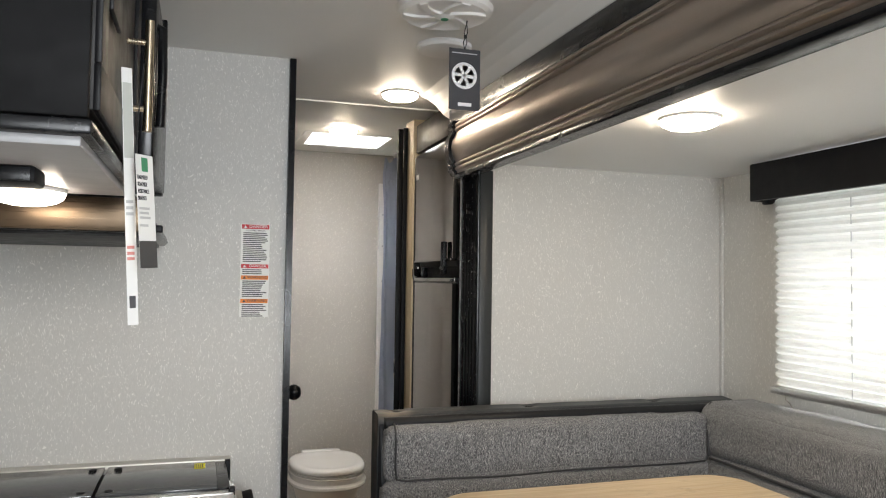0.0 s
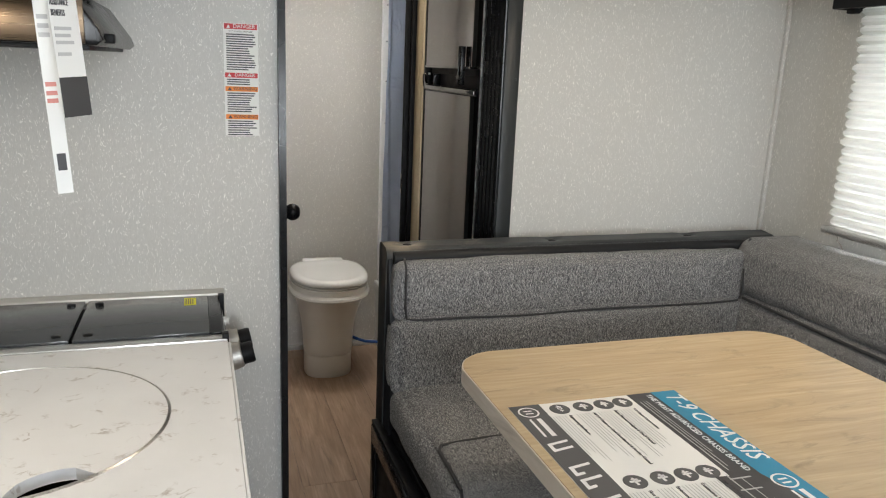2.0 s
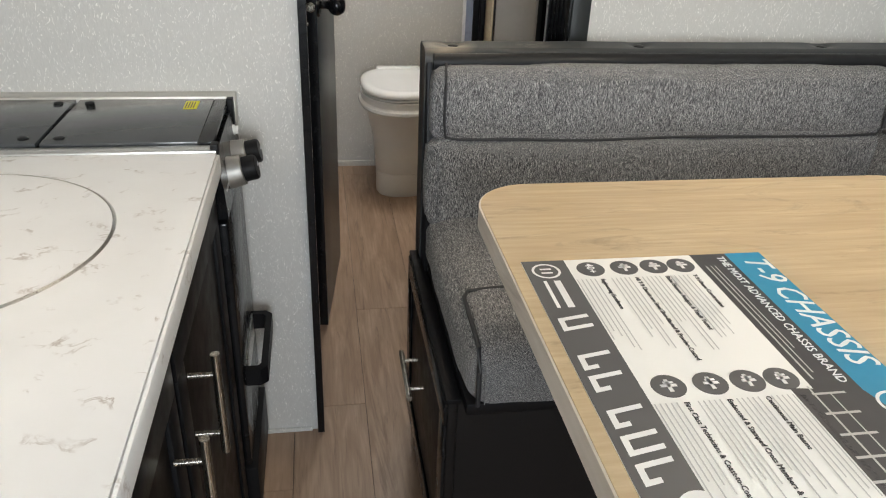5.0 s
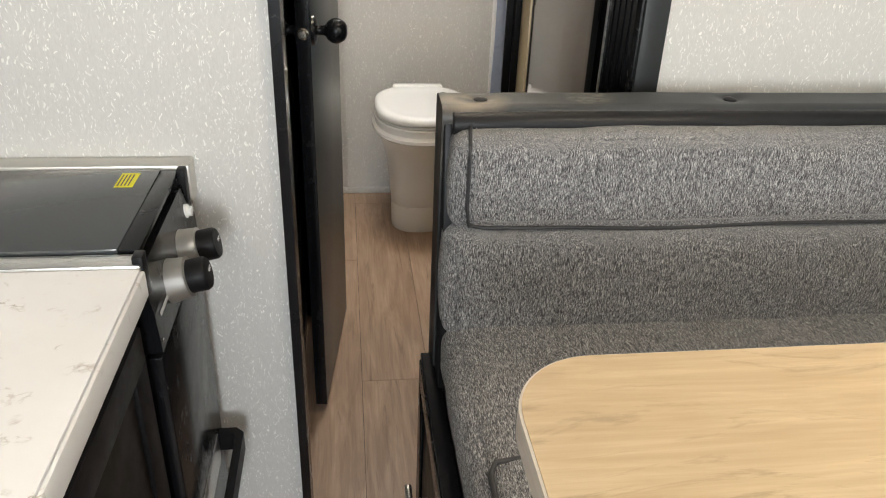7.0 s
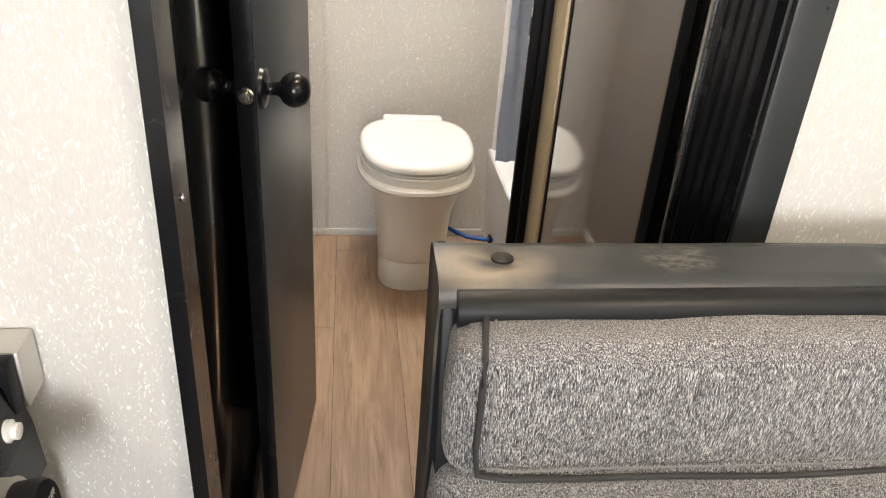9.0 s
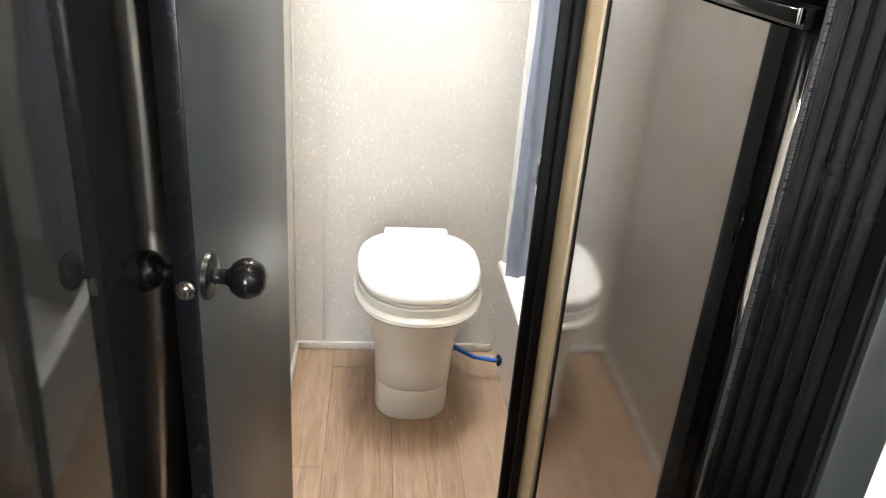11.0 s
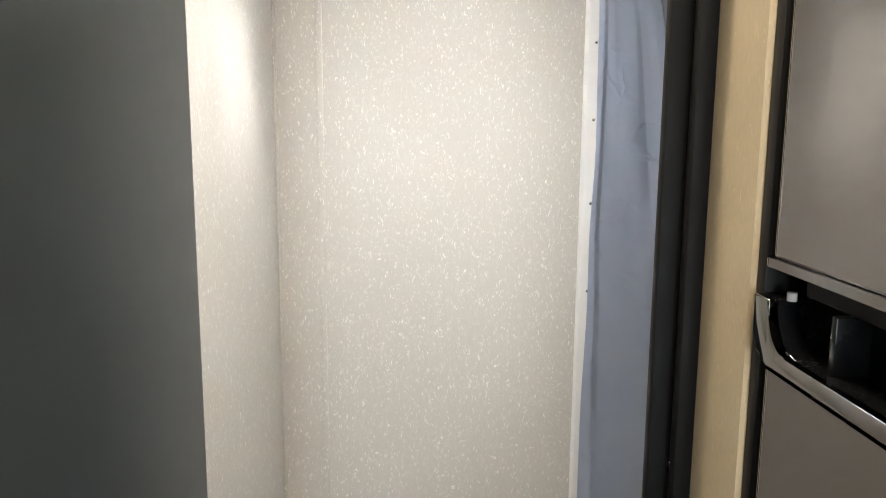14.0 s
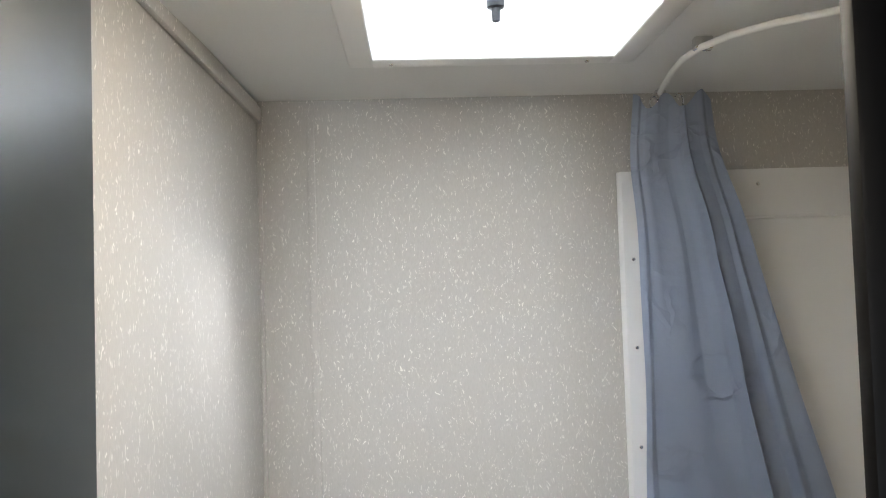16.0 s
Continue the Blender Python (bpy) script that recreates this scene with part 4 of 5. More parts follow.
def shell_bm(profile, x0, x1):
    """The vinyl shell: its cap is drawn down round each button."""
    bm = bmesh.new()
    xs = sorted(set(list(np.linspace(x0, x1, 24)) + [b + k * 0.008 for b in BUTTONS for k in range(-8, 9)]))
    line = []
    for (ya, za), (yb, zb) in zip(profile, profile[1:] + profile[:1]):
        m = 10 if min(za, zb) > 1.03 else 1
        line += [(ya + (yb - ya) * k / m, za + (zb - za) * k / m) for k in range(m)]
    rings = []
    for x in xs:
        ring = []
        for y, z in line:
            if z > 1.02:
                z += 0.0015 * noise.noise(Vector((x * 9, y * 20, 2)))
                for b in BUTTONS:
                    r = math.hypot((x - b) * 0.75, y - 2.086)
                    z -= 0.0085 * math.exp(-(r / 0.016) ** 2)
            ring.append(bm.verts.new((x, y, z)))
        rings.append(ring)
    for lo, hi in zip(rings, rings[1:]):
        for k in range(len(line)):
            bm.faces.new((lo[k - 1], lo[k], hi[k], hi[k - 1]))
    bm.faces.new(rings[0])
    bm.faces.new(rings[-1])
    return bm


def booth():
    t = thing("dinette_bench", (1.0, 1.9, 0), "dark grey upholstered dinette bench on a black base with a drawer", "bench")
    box("base", 0.490, 1.56, 1.545, 2.118, 0.0, 0.548, WOOD_DARK, t, "black base", bevel=0.003)
    box("plinth_top", 0.496, 1.56, 1.50, 2.118, 0.5485, 0.572, BLACK_MATT, t, "black seat board", bevel=0.003)
    # drawer front in the side
    dr = box("drawer_front", 0.472, 0.4895, 1.54, 2.085, 0.12, 0.545, WOOD_DARK, t, "dark drawer front with a raised frame", bevel=0.002)
    box("base_ledge", 0.468, 0.4955, 1.535, 2.090, 0.5455, 0.556, BLACK_MATT, t, "black edge over the drawer", bevel=0.002)
    box("kick_board", 0.484, 0.4898, 1.56, 2.115, 0.0, 0.115, BLACK_MATT, t, "black kick board", bevel=0.001)
    for a in ((1.54, 2.085, 0.495, 0.545), (1.54, 2.085, 0.12, 0.17), (1.54, 1.59, 0.17, 0.495), (2.035, 2.085, 0.17, 0.495)):
        box("drawer_frame", 0.4655, 0.4722, *a, BLACK, dr, bevel=0.002)
    bar_handle(dr, (0.437, 1.785, 0.362), (0.437, 1.955, 0.362), (-0.034, 0, 0))
    # vinyl shell
    shell = [(2.050, 0.52), (2.118, 0.52), (2.118, 1.025), (2.112, 1.034), (2.100, 1.038), (2.052, 1.034), (2.040, 1.027), (2.036, 1.012), (2.044, 0.99)]
    part("vinyl_shell", shell_bm(shell, 0.498, 1.655), VINYL, t, "dark vinyl back and cap", smooth=50)
    side = [(1.985, 0.52), (2.118, 0.415), (2.119, 1.026), (2.112, 1.035), (2.045, 1.029), (2.032, 0.995), (2.0, 0.86), (1.985, 0.70)]
    part("vinyl_side", prism_bm(side, "x", 0.489, 0.501, 0.003), VINYL_BLACK, t, "dark vinyl side panel", smooth=50)
    part("vinyl_roll", tube_bm([(0.502, 2.036, 1.009), (0.9, 2.034, 1.011), (1.3, 2.034, 1.011), (1.64, 2.036, 1.009)], 0.018, 16), VINYL_BLACK, t, smooth=60)
    for x in BUTTONS:
        part("button", lathe_bm([(0.0115, 0.0), (0.0105, 0.004), (0.006, 0.0055), (0.0005, 0.006)], (x, 2.086, 1.0285), "z", 18), VINYL_BLACK, t, "sunken covered button")
    # stuffed back
    up = part("back_cushion_upper", cushion_bm(0.499, 1.514, 1.978, 2.050, 0.860, 1.005, 0.020, 0.006, 40), FABRIC, t, "grey heather upper back cushion", smooth=70)
    low = part("back_cushion_lower", cushion_bm(0.499, 1.514, 1.962, 2.052, 0.66, 0.872, 0.03, 0.014, 40), FABRIC, t, "grey heather lower back cushion", smooth=70)
    part("piping", tube_bm([(0.526, 2.020, 1.011), (0.522, 1.996, 1.008), (0.520, 1.976, 0.996), (0.519, 1.971, 0.975), (0.519, 1.970, 0.95), (0.519, 1.971, 0.90), (0.523, 1.972, 0.872), (0.55, 1.970, 0.868)] + [(x, 1.967 + 0.0015 * math.sin(x * 21), 0.866 + 0.002 * math.sin(x * 13)) for x in np.linspace(0.62, 1.49, 20)], 0.0030, 8), PIPING, up, "black piping")
    part("stitching", tube_bm([(0.535, 2.020, 1.009), (0.531, 1.998, 1.005), (0.530, 1.978, 0.993), (0.529, 1.971, 0.975), (0.529, 1.969, 0.95), (0.529, 1.970, 0.90), (0.535, 1.971, 0.881), (0.56, 1.969, 0.8775)] + [(x, 1.969, 0.8765 + 0.002 * math.sin(x * 13)) for x in np.linspace(0.62, 1.49, 20)], 0.0010, 6), THREAD, up, "grey topstitching")
    # seat
    seat = part("seat_cushion", cushion_bm(0.500, 1.53, 1.478, 2.045, 0.572, 0.690, 0.035, 0.012, 40), FABRIC_SEAT, t, "grey heather seat cushion", smooth=70)
    line = [(0.510, 1.481, 0.586), (0.508, 1.473, 0.615), (0.508, 1.478, 0.655), (0.510, 1.500, 0.686), (0.510, 1.56, 0.692), (0.511, 1.645, 0.6925), (0.520, 1.663, 0.694), (0.56, 1.668, 0.695)] + [(x, 1.668, 0.698) for x in np.linspace(0.62, 1.46, 10)]
    part("seat_piping", tube_bm([(x, y, z - 0.001) for x, y, z in line], 0.0042, 8), PIPING, seat, "black piping")
    part("seat_stitching", tube_bm([(x + 0.011, y - 0.008 if z > 0.69 else y, z) for x, y, z in line], 0.0010, 6), THREAD, seat, "grey topstitching")


booth()


def side_bench():
    t = thing("window_bench", (1.55, 0.8, 0), "dark grey upholstered bench back along the window on a black base", "bench")
    box("base", 1.33, 1.730, -0.35, 1.45, 0.0, 0.55, WOOD_DARK, t, bevel=0.003)
    up = part("cushion_upper", cushion_bm(1.507, 1.728, -0.35, 2.046, 0.868, 1.040, 0.05, 0.008, 40), FABRIC, t, smooth=70)
    part("cushion_lower", cushion_bm(1.499, 1.728, -0.35, 2.046, 0.55, 0.880, 0.04, 0.012, 40), FABRIC, t, smooth=70)
    part("piping", tube_bm([(1.500 + 0.001 * math.sin(y * 17), y, 0.874 + 0.002 * math.sin(y * 11)) for y in np.linspace(-0.3, 1.96, 30)], 0.0042, 8), PIPING, up, "black piping")
    part("end_piping", tube_bm([(1.503, 1.968, 0.88), (1.504, 1.972, 0.95), (1.510, 1.985, 1.005), (1.535, 2.0, 1.036)], 0.0036, 8), PIPING, up, "black piping")


side_bench()


def table():
    t = thing("dinette_table", (0.84, 1.05, 0), "light oak laminate dinette table with rounded corners", "table")
    z1, z0 = 0.955, 0.924
    out = round_rect(0.484, 1.215, 0.50, 1.530, 0.085, 12)
    ins = round_rect(0.4865, 1.2125, 0.5025, 1.5275, 0.0825, 12)
    part("tabletop", prism_bm(ins, "z", z0 + 0.001, z1), TABLE, t, "light oak laminate top", smooth=30)
    bm = prism_bm(out, "z", z0, z1 - 0.0015, 0.0015)
    part("edge_band", bm, EDGE, t, "pale wood edge band", smooth=30)
    part("leg", lathe_bm([(0.04, 0.02), (0.03, 0.06), (0.028, 0.10), (0.028, 0.88), (0.04, 0.90), (0.09, 0.915), (0.09, 0.925)], (0.98, 1.05, 0), "z", 28), STEEL, t, "grey steel pedestal leg")
    part("foot", lathe_bm([(0.16, 0.0), (0.16, 0.008), (0.06, 0.02), (0.04, 0.022)], (0.98, 1.05, 0), "z", 32), STEEL, t, "grey steel foot plate")


table()


def brochure():
    t = thing("brochure", (0.65, 1.1, 0.956), "printed blue, grey and white leaflet lying on the table", "leaflet")
    x0, x1, y0, y1, z = 0.502, 0.806, 0.835, 1.289, 0.9562
    w = x1 - x0
    u, v = Vector((0, -1, 0)), Vector((1, 0, 0))  # words run towards the near end, their tops to the window
    sheet = part("sheet", box_bm(x0, x1, y0, y1, 0.9551, z, 0), PAPER, t)

    def slab(name, a, b, c, d, m, lift=0.0002, label=""):
        return part(name, box_bm(x0 + a, x0 + b, y1 - d, y1 - c, z, z + lift, 0), m, sheet, label, smooth=0)
    slab("band_dark", 0, 0.052, 0, 0.461, INK_GREY, label="dark grey printed band")
    slab("band_title", 0.212, 0.262, 0, 0.461, INK_DARK, label="dark printed band")
    slab("band_blue", 0.258, w, 0, 0.461, INK_BLUE, 0.0003, "blue printed band")
    slope = [(x0 + 0.258, y1 - 0.27), (x0 + w, y1 - 0.43), (x0 + w, y1 - 0.461), (x0 + 0.19, y1 - 0.461), (x0 + 0.19, y1 - 0.26)]
    part("photo", prism_bm(slope, "z", z + 0.0001, z + 0.0005), INK_DARK, sheet, "dark printed photograph of a trailer frame", smooth=0)
    zt = z + 0.0006
    text("title", "T-9 CHASSIS", 0.043, (x0 + 0.286, y1 - 0.012, zt), u, v, INK_WHITE, sheet, shear=0.25, wide=0.94)
    text("subtitle", "THE MOST ADVANCED CHASSIS BRAND", 0.0135, (x0 + 0.247, y1 - 0.008, zt), u, v, INK_WHITE, sheet, wide=1.02)

    def logo(cx, cy, r, m=INK_WHITE):
        bm = bmesh.new()
        n = 32
        a = [bm.verts.new((cx + r * math.cos(k * 2 * math.pi / n), cy + r * math.sin(k * 2 * math.pi / n), zt)) for k in range(n)]
        b = [bm.verts.new((cx + 0.82 * r * math.cos(k * 2 * math.pi / n), cy + 0.82 * r * math.sin(k * 2 * math.pi / n), zt)) for k in range(n)]
        for k in range(n):
            bm.faces.new((a[k - 1], a[k], b[k], b[k - 1]))
        for s in (-0.25, 0.25):
            bm.faces.new([bm.verts.new((cx + p * r, cy + q * r, zt)) for p, q in ((-0.4, s - 0.1), (0.4, s - 0.1), (0.4, s + 0.1), (-0.4, s + 0.1))])
        part("logo", bm, m, sheet, "round white maker's mark", smooth=0)
    logo(x0 + 0.024, y1 - 0.025, 0.017)
    logo(x0 + 0.277, y1 - 0.291, 0.018)
    for bar in ((0.048, 0.105, 0.026, 0.034), (0.048, 0.105, 0.014, 0.018), (0.314, 0.386, 0.278, 0.286), (0.314, 0.386, 0.266, 0.270)):
        part("maker_bar", bars_bm([bar], u, v, (x0, y1, zt)), INK_WHITE, sheet, smooth=0)
    # large white brand lettering as plain slanted bars
    for k in range(7):
        a = 0.125 + k * 0.033 + (0.016 if k > 3 else 0)
        if k == 1:
            continue
        bm = bmesh.new()
        grid = {}

        def corner(dy, sx):
            if (dy, sx) not in grid:
                grid[dy, sx] = bm.verts.new((x0 + sx, y1 - a - dy + (sx - 0.008) * 0.2, zt))
            return grid[dy, sx]
        top = 0.042 if k in (0, 5) else 0.024
        cells = [(0, 0.006, 0.014, 0.042), (0, 0.006, 0.008, 0.014), (0.006, 0.018, 0.008, 0.014), (0.018, 0.024, 0.008, 0.014), (0.018, 0.024, 0.014, top)]
        for p, q, r, s in cells:
            bm.faces.new([corner(dy, sx) for dy, sx in ((p, r), (q, r), (q, s), (p, s))])
        part("brand_bar", bm, INK_WHITE, sheet, "white maker lettering as plain bars", smooth=0)
    badge = part("oval_badge", lathe_bm([(0.024, 0), (0.024, 0.0004), (0.001, 0.0005)], (x0 + 0.044, y1 - 0.40, z), "z", 28, 1, 1.25), INK_WHITE, sheet, "white oval mark with green trees")
    part("badge_green", lathe_bm([(0.012, 0), (0.012, 0.0007), (0.001, 0.0008)], (x0 + 0.049, y1 - 0.393, z), "z", 3, 1, 1.3), INK_GREEN, badge)
    part("badge_blue", lathe_bm([(0.007, 0), (0.007, 0.0007), (0.001, 0.0008)], (x0 + 0.034, y1 - 0.398, z), "z", 12, 1, 1.3), INK_BLUE, badge)
    # two rows of round pictograms with short captions
    caps = {0: ("Engineering Excellence", "All T-9 Chassis are Steel Shot-Blasted & Powder-Coated", "Finite Element Analysis & Track Tested", "T-9 I-Beam Construction"),
            1: ("First Class Technicians & Coast-to-Coast Service", "Embossed & Stamped Cross Members & Outriggers", "Continuous Main Beams", "The T-9 Chassis is WELDED, NOT BOLTED or POP-RIVITED")}
    for row, c0 in ((0, 0.024), (1, 0.245)):
        for k in range(4):
            cx = x0 + (0.078, 0.119, 0.156, 0.190)[k]
            cy = y1 - c0
            ic = part("pictogram", lathe_bm([(0.0165, 0), (0.0165, 0.0004), (0.001, 0.0005)], (cx, cy, z), "z", 28), INK_GREY, sheet, "grey round pictogram", smooth=0)
            if (row, k) == (0, 0):
                text("pictogram_text", "40+", 0.014, (cx, cy + 0.012, zt), u, v, INK_WHITE, ic)
            else:
                part("pictogram_mark", bars_bm([(-0.009, 0.009, -0.002, 0.002), (-0.002, 0.002, -0.008 + k * 0.001, 0.008), (-0.006, -0.003, -0.004, 0.006)], u, v, (cx, cy, zt)), INK_WHITE, ic, smooth=0)
            text("caption", caps[row][k], 0.0072, (cx - 0.002 + 0.008, cy - 0.024, zt), u, v, INK_DARK, sheet, wide=0.98)
            lines = []
            rng = random.Random(row * 7 + k)
            for q in range(5):
                lines.append((0.024, 0.024 + rng.uniform(0.09, 0.15), -0.0038 - q * 0.0052, -0.0024 - q * 0.0052))
            part("small_print", bars_bm(lines, u, v, (cx, cy, zt)), INK_MID, sheet, smooth=0)
    part("small_print", bars_bm([(0.03, 0.20, 0.2300, 0.2315), (0.03, 0.24, 0.2250, 0.2265), (0.03, 0.25, 0.2185, 0.2205)], u, v, (x0, y1, zt)), INK_MID, sheet, smooth=0)
    # pale rails and posts of the printed trailer frame
    lines = [(0.27 + k * 0.027, 0.273 + k * 0.027, 0.205 - k * 0.004, 0.238 - k * 0.003) for k in range(7)] + [(0.26, 0.45, 0.206, 0.208), (0.27, 0.45, 0.222, 0.2235)]
    for bar in lines:
        part("photo_rail", bars_bm([bar], u, v, (x0, y1, zt + 0.0003)), INK_MID, sheet, smooth=0)


brochure()


# ---- kitchen ----
def counter_top():
    t = thing("worktop", (-0.2, 1.0, 0.875), "white marble-print worktop with a round sink cover", "worktop")
    bm = bmesh.new()
    rect = [(-0.499, 0.80), (0.096, 0.80), (0.096, 1.788), (-0.499, 1.788)]
    n = 64
    hole = [(SC[0] + 0.231 * math.cos(2 * math.pi * k / n), SC[1] + 0.231 * math.sin(2 * math.pi * k / n)) for k in range(n)]
    for loop in (rect, hole):
        vs = [bm.verts.new((x, y, 0.915)) for x, y in loop]
        for a, b in zip(vs, vs[1:] + vs[:1]):
            bm.edges.new((a, b))
    bmesh.ops.triangle_fill(bm, use_beauty=True, edges=bm.edges[:])
    geo = bmesh.ops.extrude_face_region(bm, geom=bm.faces[:])["geom"]
    for v in geo:
        if isinstance(v, bmesh.types.BMVert):
            v.co.z -= 0.038
    part("slab", bm, STONE, t, smooth=30)
    box("front_edge", 0.0965, 0.102, 0.80, 1.788, 0.878, 0.9135, STONE, t, "rounded front edge", bevel=0.0025)


SC = (-0.235, 1.480)


def sink():
    t = thing("sink_cover", (SC[0], SC[1], 0.915), "round marble-print sink cover with a finger notch", "sink cover")
    n, r = 96, 0.226
    notch = (SC[0] + 0.085, SC[1] - 0.190)
    pts = []
    for k in range(n):
        a = 2 * math.pi * k / n
        p = Vector((SC[0] + r * math.cos(a), SC[1] + r * math.sin(a)))
        d = p - Vector(notch)
        if d.length < 0.052:
            c = Vector(SC) - Vector(notch)
            s = (d.x * c.y - d.y * c.x) / c.length
            up = math.sqrt(max(0, 0.052 ** 2 - s * s)) * 0.62
            side = Vector((c.y, -c.x)) / c.length
            p = Vector(notch) + side * s + c / c.length * up
        pts.append((p.x, p.y))
    part("cover", prism_bm(pts, "z", 0.898, 0.9165, 0.0012), STONE, t, smooth=30)
    m = thing("sink", (SC[0], SC[1], 0.7), "round steel sink under its cover", "sink")
    bm = bmesh.new()
    prof = [(0.2305, 0.9145), (0.2275, 0.9175), (0.2265, 0.914), (0.2262, 0.88), (0.21, 0.78), (0.15, 0.735), (0.02, 0.73)]
    rings = [[bm.verts.new((SC[0] + q * math.cos(2 * math.pi * k / 64), SC[1] + q * math.sin(2 * math.pi * k / 64), z)) for k in range(64)] for q, z in prof]
    for lo, hi in zip(rings, rings[1:]):
        for k in range(64):
            bm.faces.new((lo[k - 1], lo[k], hi[k], hi[k - 1]))
    bm.faces.new(rings[-1])
    part("bowl", bm, STEEL, m)


counter_top()
sink()


def shaker(parent, x, y0, y1, z0, z1, handle=None, name="cabinet_door"):
    d = box(name, x - 0.018, x - 0.006, y0, y1, z0, z1, WOOD_DARK, parent, "dark stained door with a raised frame", bevel=0.002)
    w = 0.05
    for a in ((y0, y1, z1 - w, z1), (y0, y1, z0, z0 + w), (y0, y0 + w, z0 + w, z1 - w), (y1 - w, y1, z0 + w, z1 - w)):
        box("rail", x - 0.008, x, *a, BLACK_MATT, d, bevel=0.0015)
    if handle:
        bar_handle(d, *handle)
    return d


cab = thing("sink_cabinet", (-0.2, 1.35, 0), "dark stained base cabinet with bar handles under the worktop", "cabinet")
box("carcass", -0.499, 0.060, 0.815, 1.784, 0.08, 0.876, WOOD_DARK, cab, bevel=0.002)
box("kick", -0.499, 0.01, 0.815, 1.784, 0.0, 0.08, BLACK_MATT, cab, bevel=0.001)
shaker(cab, 0.090, 1.310, 1.770, 0.10, 0.845, ((0.129, 1.358, 0.640), (0.129, 1.358, 0.802), (0.037, 0, 0)))
shaker(cab, 0.090, 0.830, 1.290, 0.10, 0.845, ((0.129, 1.226, 0.610), (0.129, 1.226, 0.778), (0.037, 0, 0)))


def cooker():
    t = thing("range_cooker", (-0.2, 1.96, 0), "black and stainless gas range with folded glass covers", "cooker")
    box("body", -0.499, 0.080, 1.794, 2.085, 0.06, 0.905, BLACK_MATT, t, bevel=0.002)
    box("front_rim", -0.499, 0.096, 1.790, 1.822, 0.905, 0.9185, STEEL, t, "stainless rim", bevel=0.002)
    box("splash_ledge", -0.499, 0.102, 2.092, 2.1335, 0.86, 0.9255, LEDGE, t, "stainless back ledge", bevel=0.003)
    for x0, x1 in ((-0.499, -0.203), (-0.196, 0.062)):
        c = box("glass_cover", x0, x1, 1.826, 2.086, 0.914, 0.923, COVER, t, "black glass burner cover", bevel=0.0015)
        for y in (1.852, 2.058):
            x = x1 - 0.025 if x1 < -0.1 else x0 + 0.025
            part("foot_pad", lathe_bm([(0.009, 0), (0.009, 0.002), (0.004, 0.0035)], (x, y, 0.923), "z", 18), BLACK_MATT, c, "black rubber pad")
        if x1 > 0:
            y_ = box("sticker", 0.010, 0.036, 2.016, 2.068, 0.9231, 0.9235, INK_YELLOW, c, "small yellow warning sticker", bevel=0)
            part("sticker_print", bars_bm([(0.005 * k, 0.005 * k + 0.002, 0.004, 0.046) for k in range(1, 5)], (1, 0, 0), (0, 1, 0), (0.008, 2.016, 0.9236)), INK_GREY, y_, smooth=0)
    box("cover_strip", 0.062, 0.088, 1.826, 2.086, 0.914, 0.922, BLACK, t, bevel=0.0015)
    box("end_lug", 0.086, 0.099, 1.793, 1.814, 0.868, 0.928, BLACK_MATT, t, bevel=0.002)
    box("end_lug", 0.086, 0.099, 2.070, 2.0905, 0.868, 0.926, BLACK_MATT, t, bevel=0.002)
    # sloping control panel
    face = [(0.079, 0.785), (0.105, 0.788), (0.102, 0.845), (0.092, 0.903), (0.079, 0.903)]
    cp = part("control_panel", prism_bm(face, "y", 1.795, 2.089), BLACK, t, "black control panel", smooth=0)

    def knob_at(y, z, x):
        q = Vector((0.98, 0, 0.22)).to_track_quat("Z", "Y").to_matrix().to_4x4()
        m = Matrix.Translation((x, y, z)) @ q
        parts = []
        for nm, prof, mt, lb in (("bezel", [(0.030, 0), (0.031, 0.004), (0.028, 0.026), (0.0285, 0.030), (0.024, 0.031), (0.002, 0.031)], LEDGE, "brushed metal bezel"), ("grip", [(0.0235, 0.030), (0.0235, 0.052), (0.021, 0.056), (0.002, 0.0565)], BLACK_MATT, "black grip")):
            bm = lathe_bm(prof, (0, 0, 0), "z", 32)
            bm.transform(m)
            parts.append((nm, bm, mt, lb))
        k = part("control_knob", parts[0][1], parts[0][2], t, "metal and black control knob")
        part("grip", parts[1][1], parts[1][2], k, "black grip")
        text("knob_mark", "OFF", 0.008, m @ Vector((0.0, 0.002, 0.0570)), (0, 1, 0), (-0.2, 0, 0.98), INK_MID, k)
    knob_at(1.890, 0.838, 0.099)
    knob_at(1.978, 0.838, 0.099)
    part("igniter", lathe_bm([(0.011, 0), (0.011, 0.006), (0.008, 0.008), (0.008, 0.013), (0.001, 0.014)], (0.095, 2.050, 0.868), "x", 20), CERAMIC, t, "white igniter button")
    part("maker_bar", bars_bm([(0.0, 0.05, 0, 0.006)], (0, 1, 0), (-0.2, 0, 0.98), (0.1040, 1.815, 0.83)), INK_MID, t, smooth=0)
    screw((0.1035, 1.806, 0.800), "x", t, 0.003)
    # oven front
    dr = box("oven_door", 0.075, 0.1015, 1.800, 2.086, 0.20, 0.775, BLACK, t, "black glass oven door", bevel=0.004)
    hd = prism_bm([(1.835, 0.100), (1.835, 0.132), (1.848, 0.146), (2.050, 0.146), (2.064, 0.132), (2.064, 0.100), (2.050, 0.100), (2.050, 0.126), (2.042, 0.132), (1.858, 0.132), (1.850, 0.126), (1.850, 0.100)], "z", 0.385, 0.425)
    for v in hd.verts:
        v.co = Vector((v.co.y, v.co.x, v.co.z))
    part("oven_handle", hd, BLACK_MATT, dr, "black oven door handle")
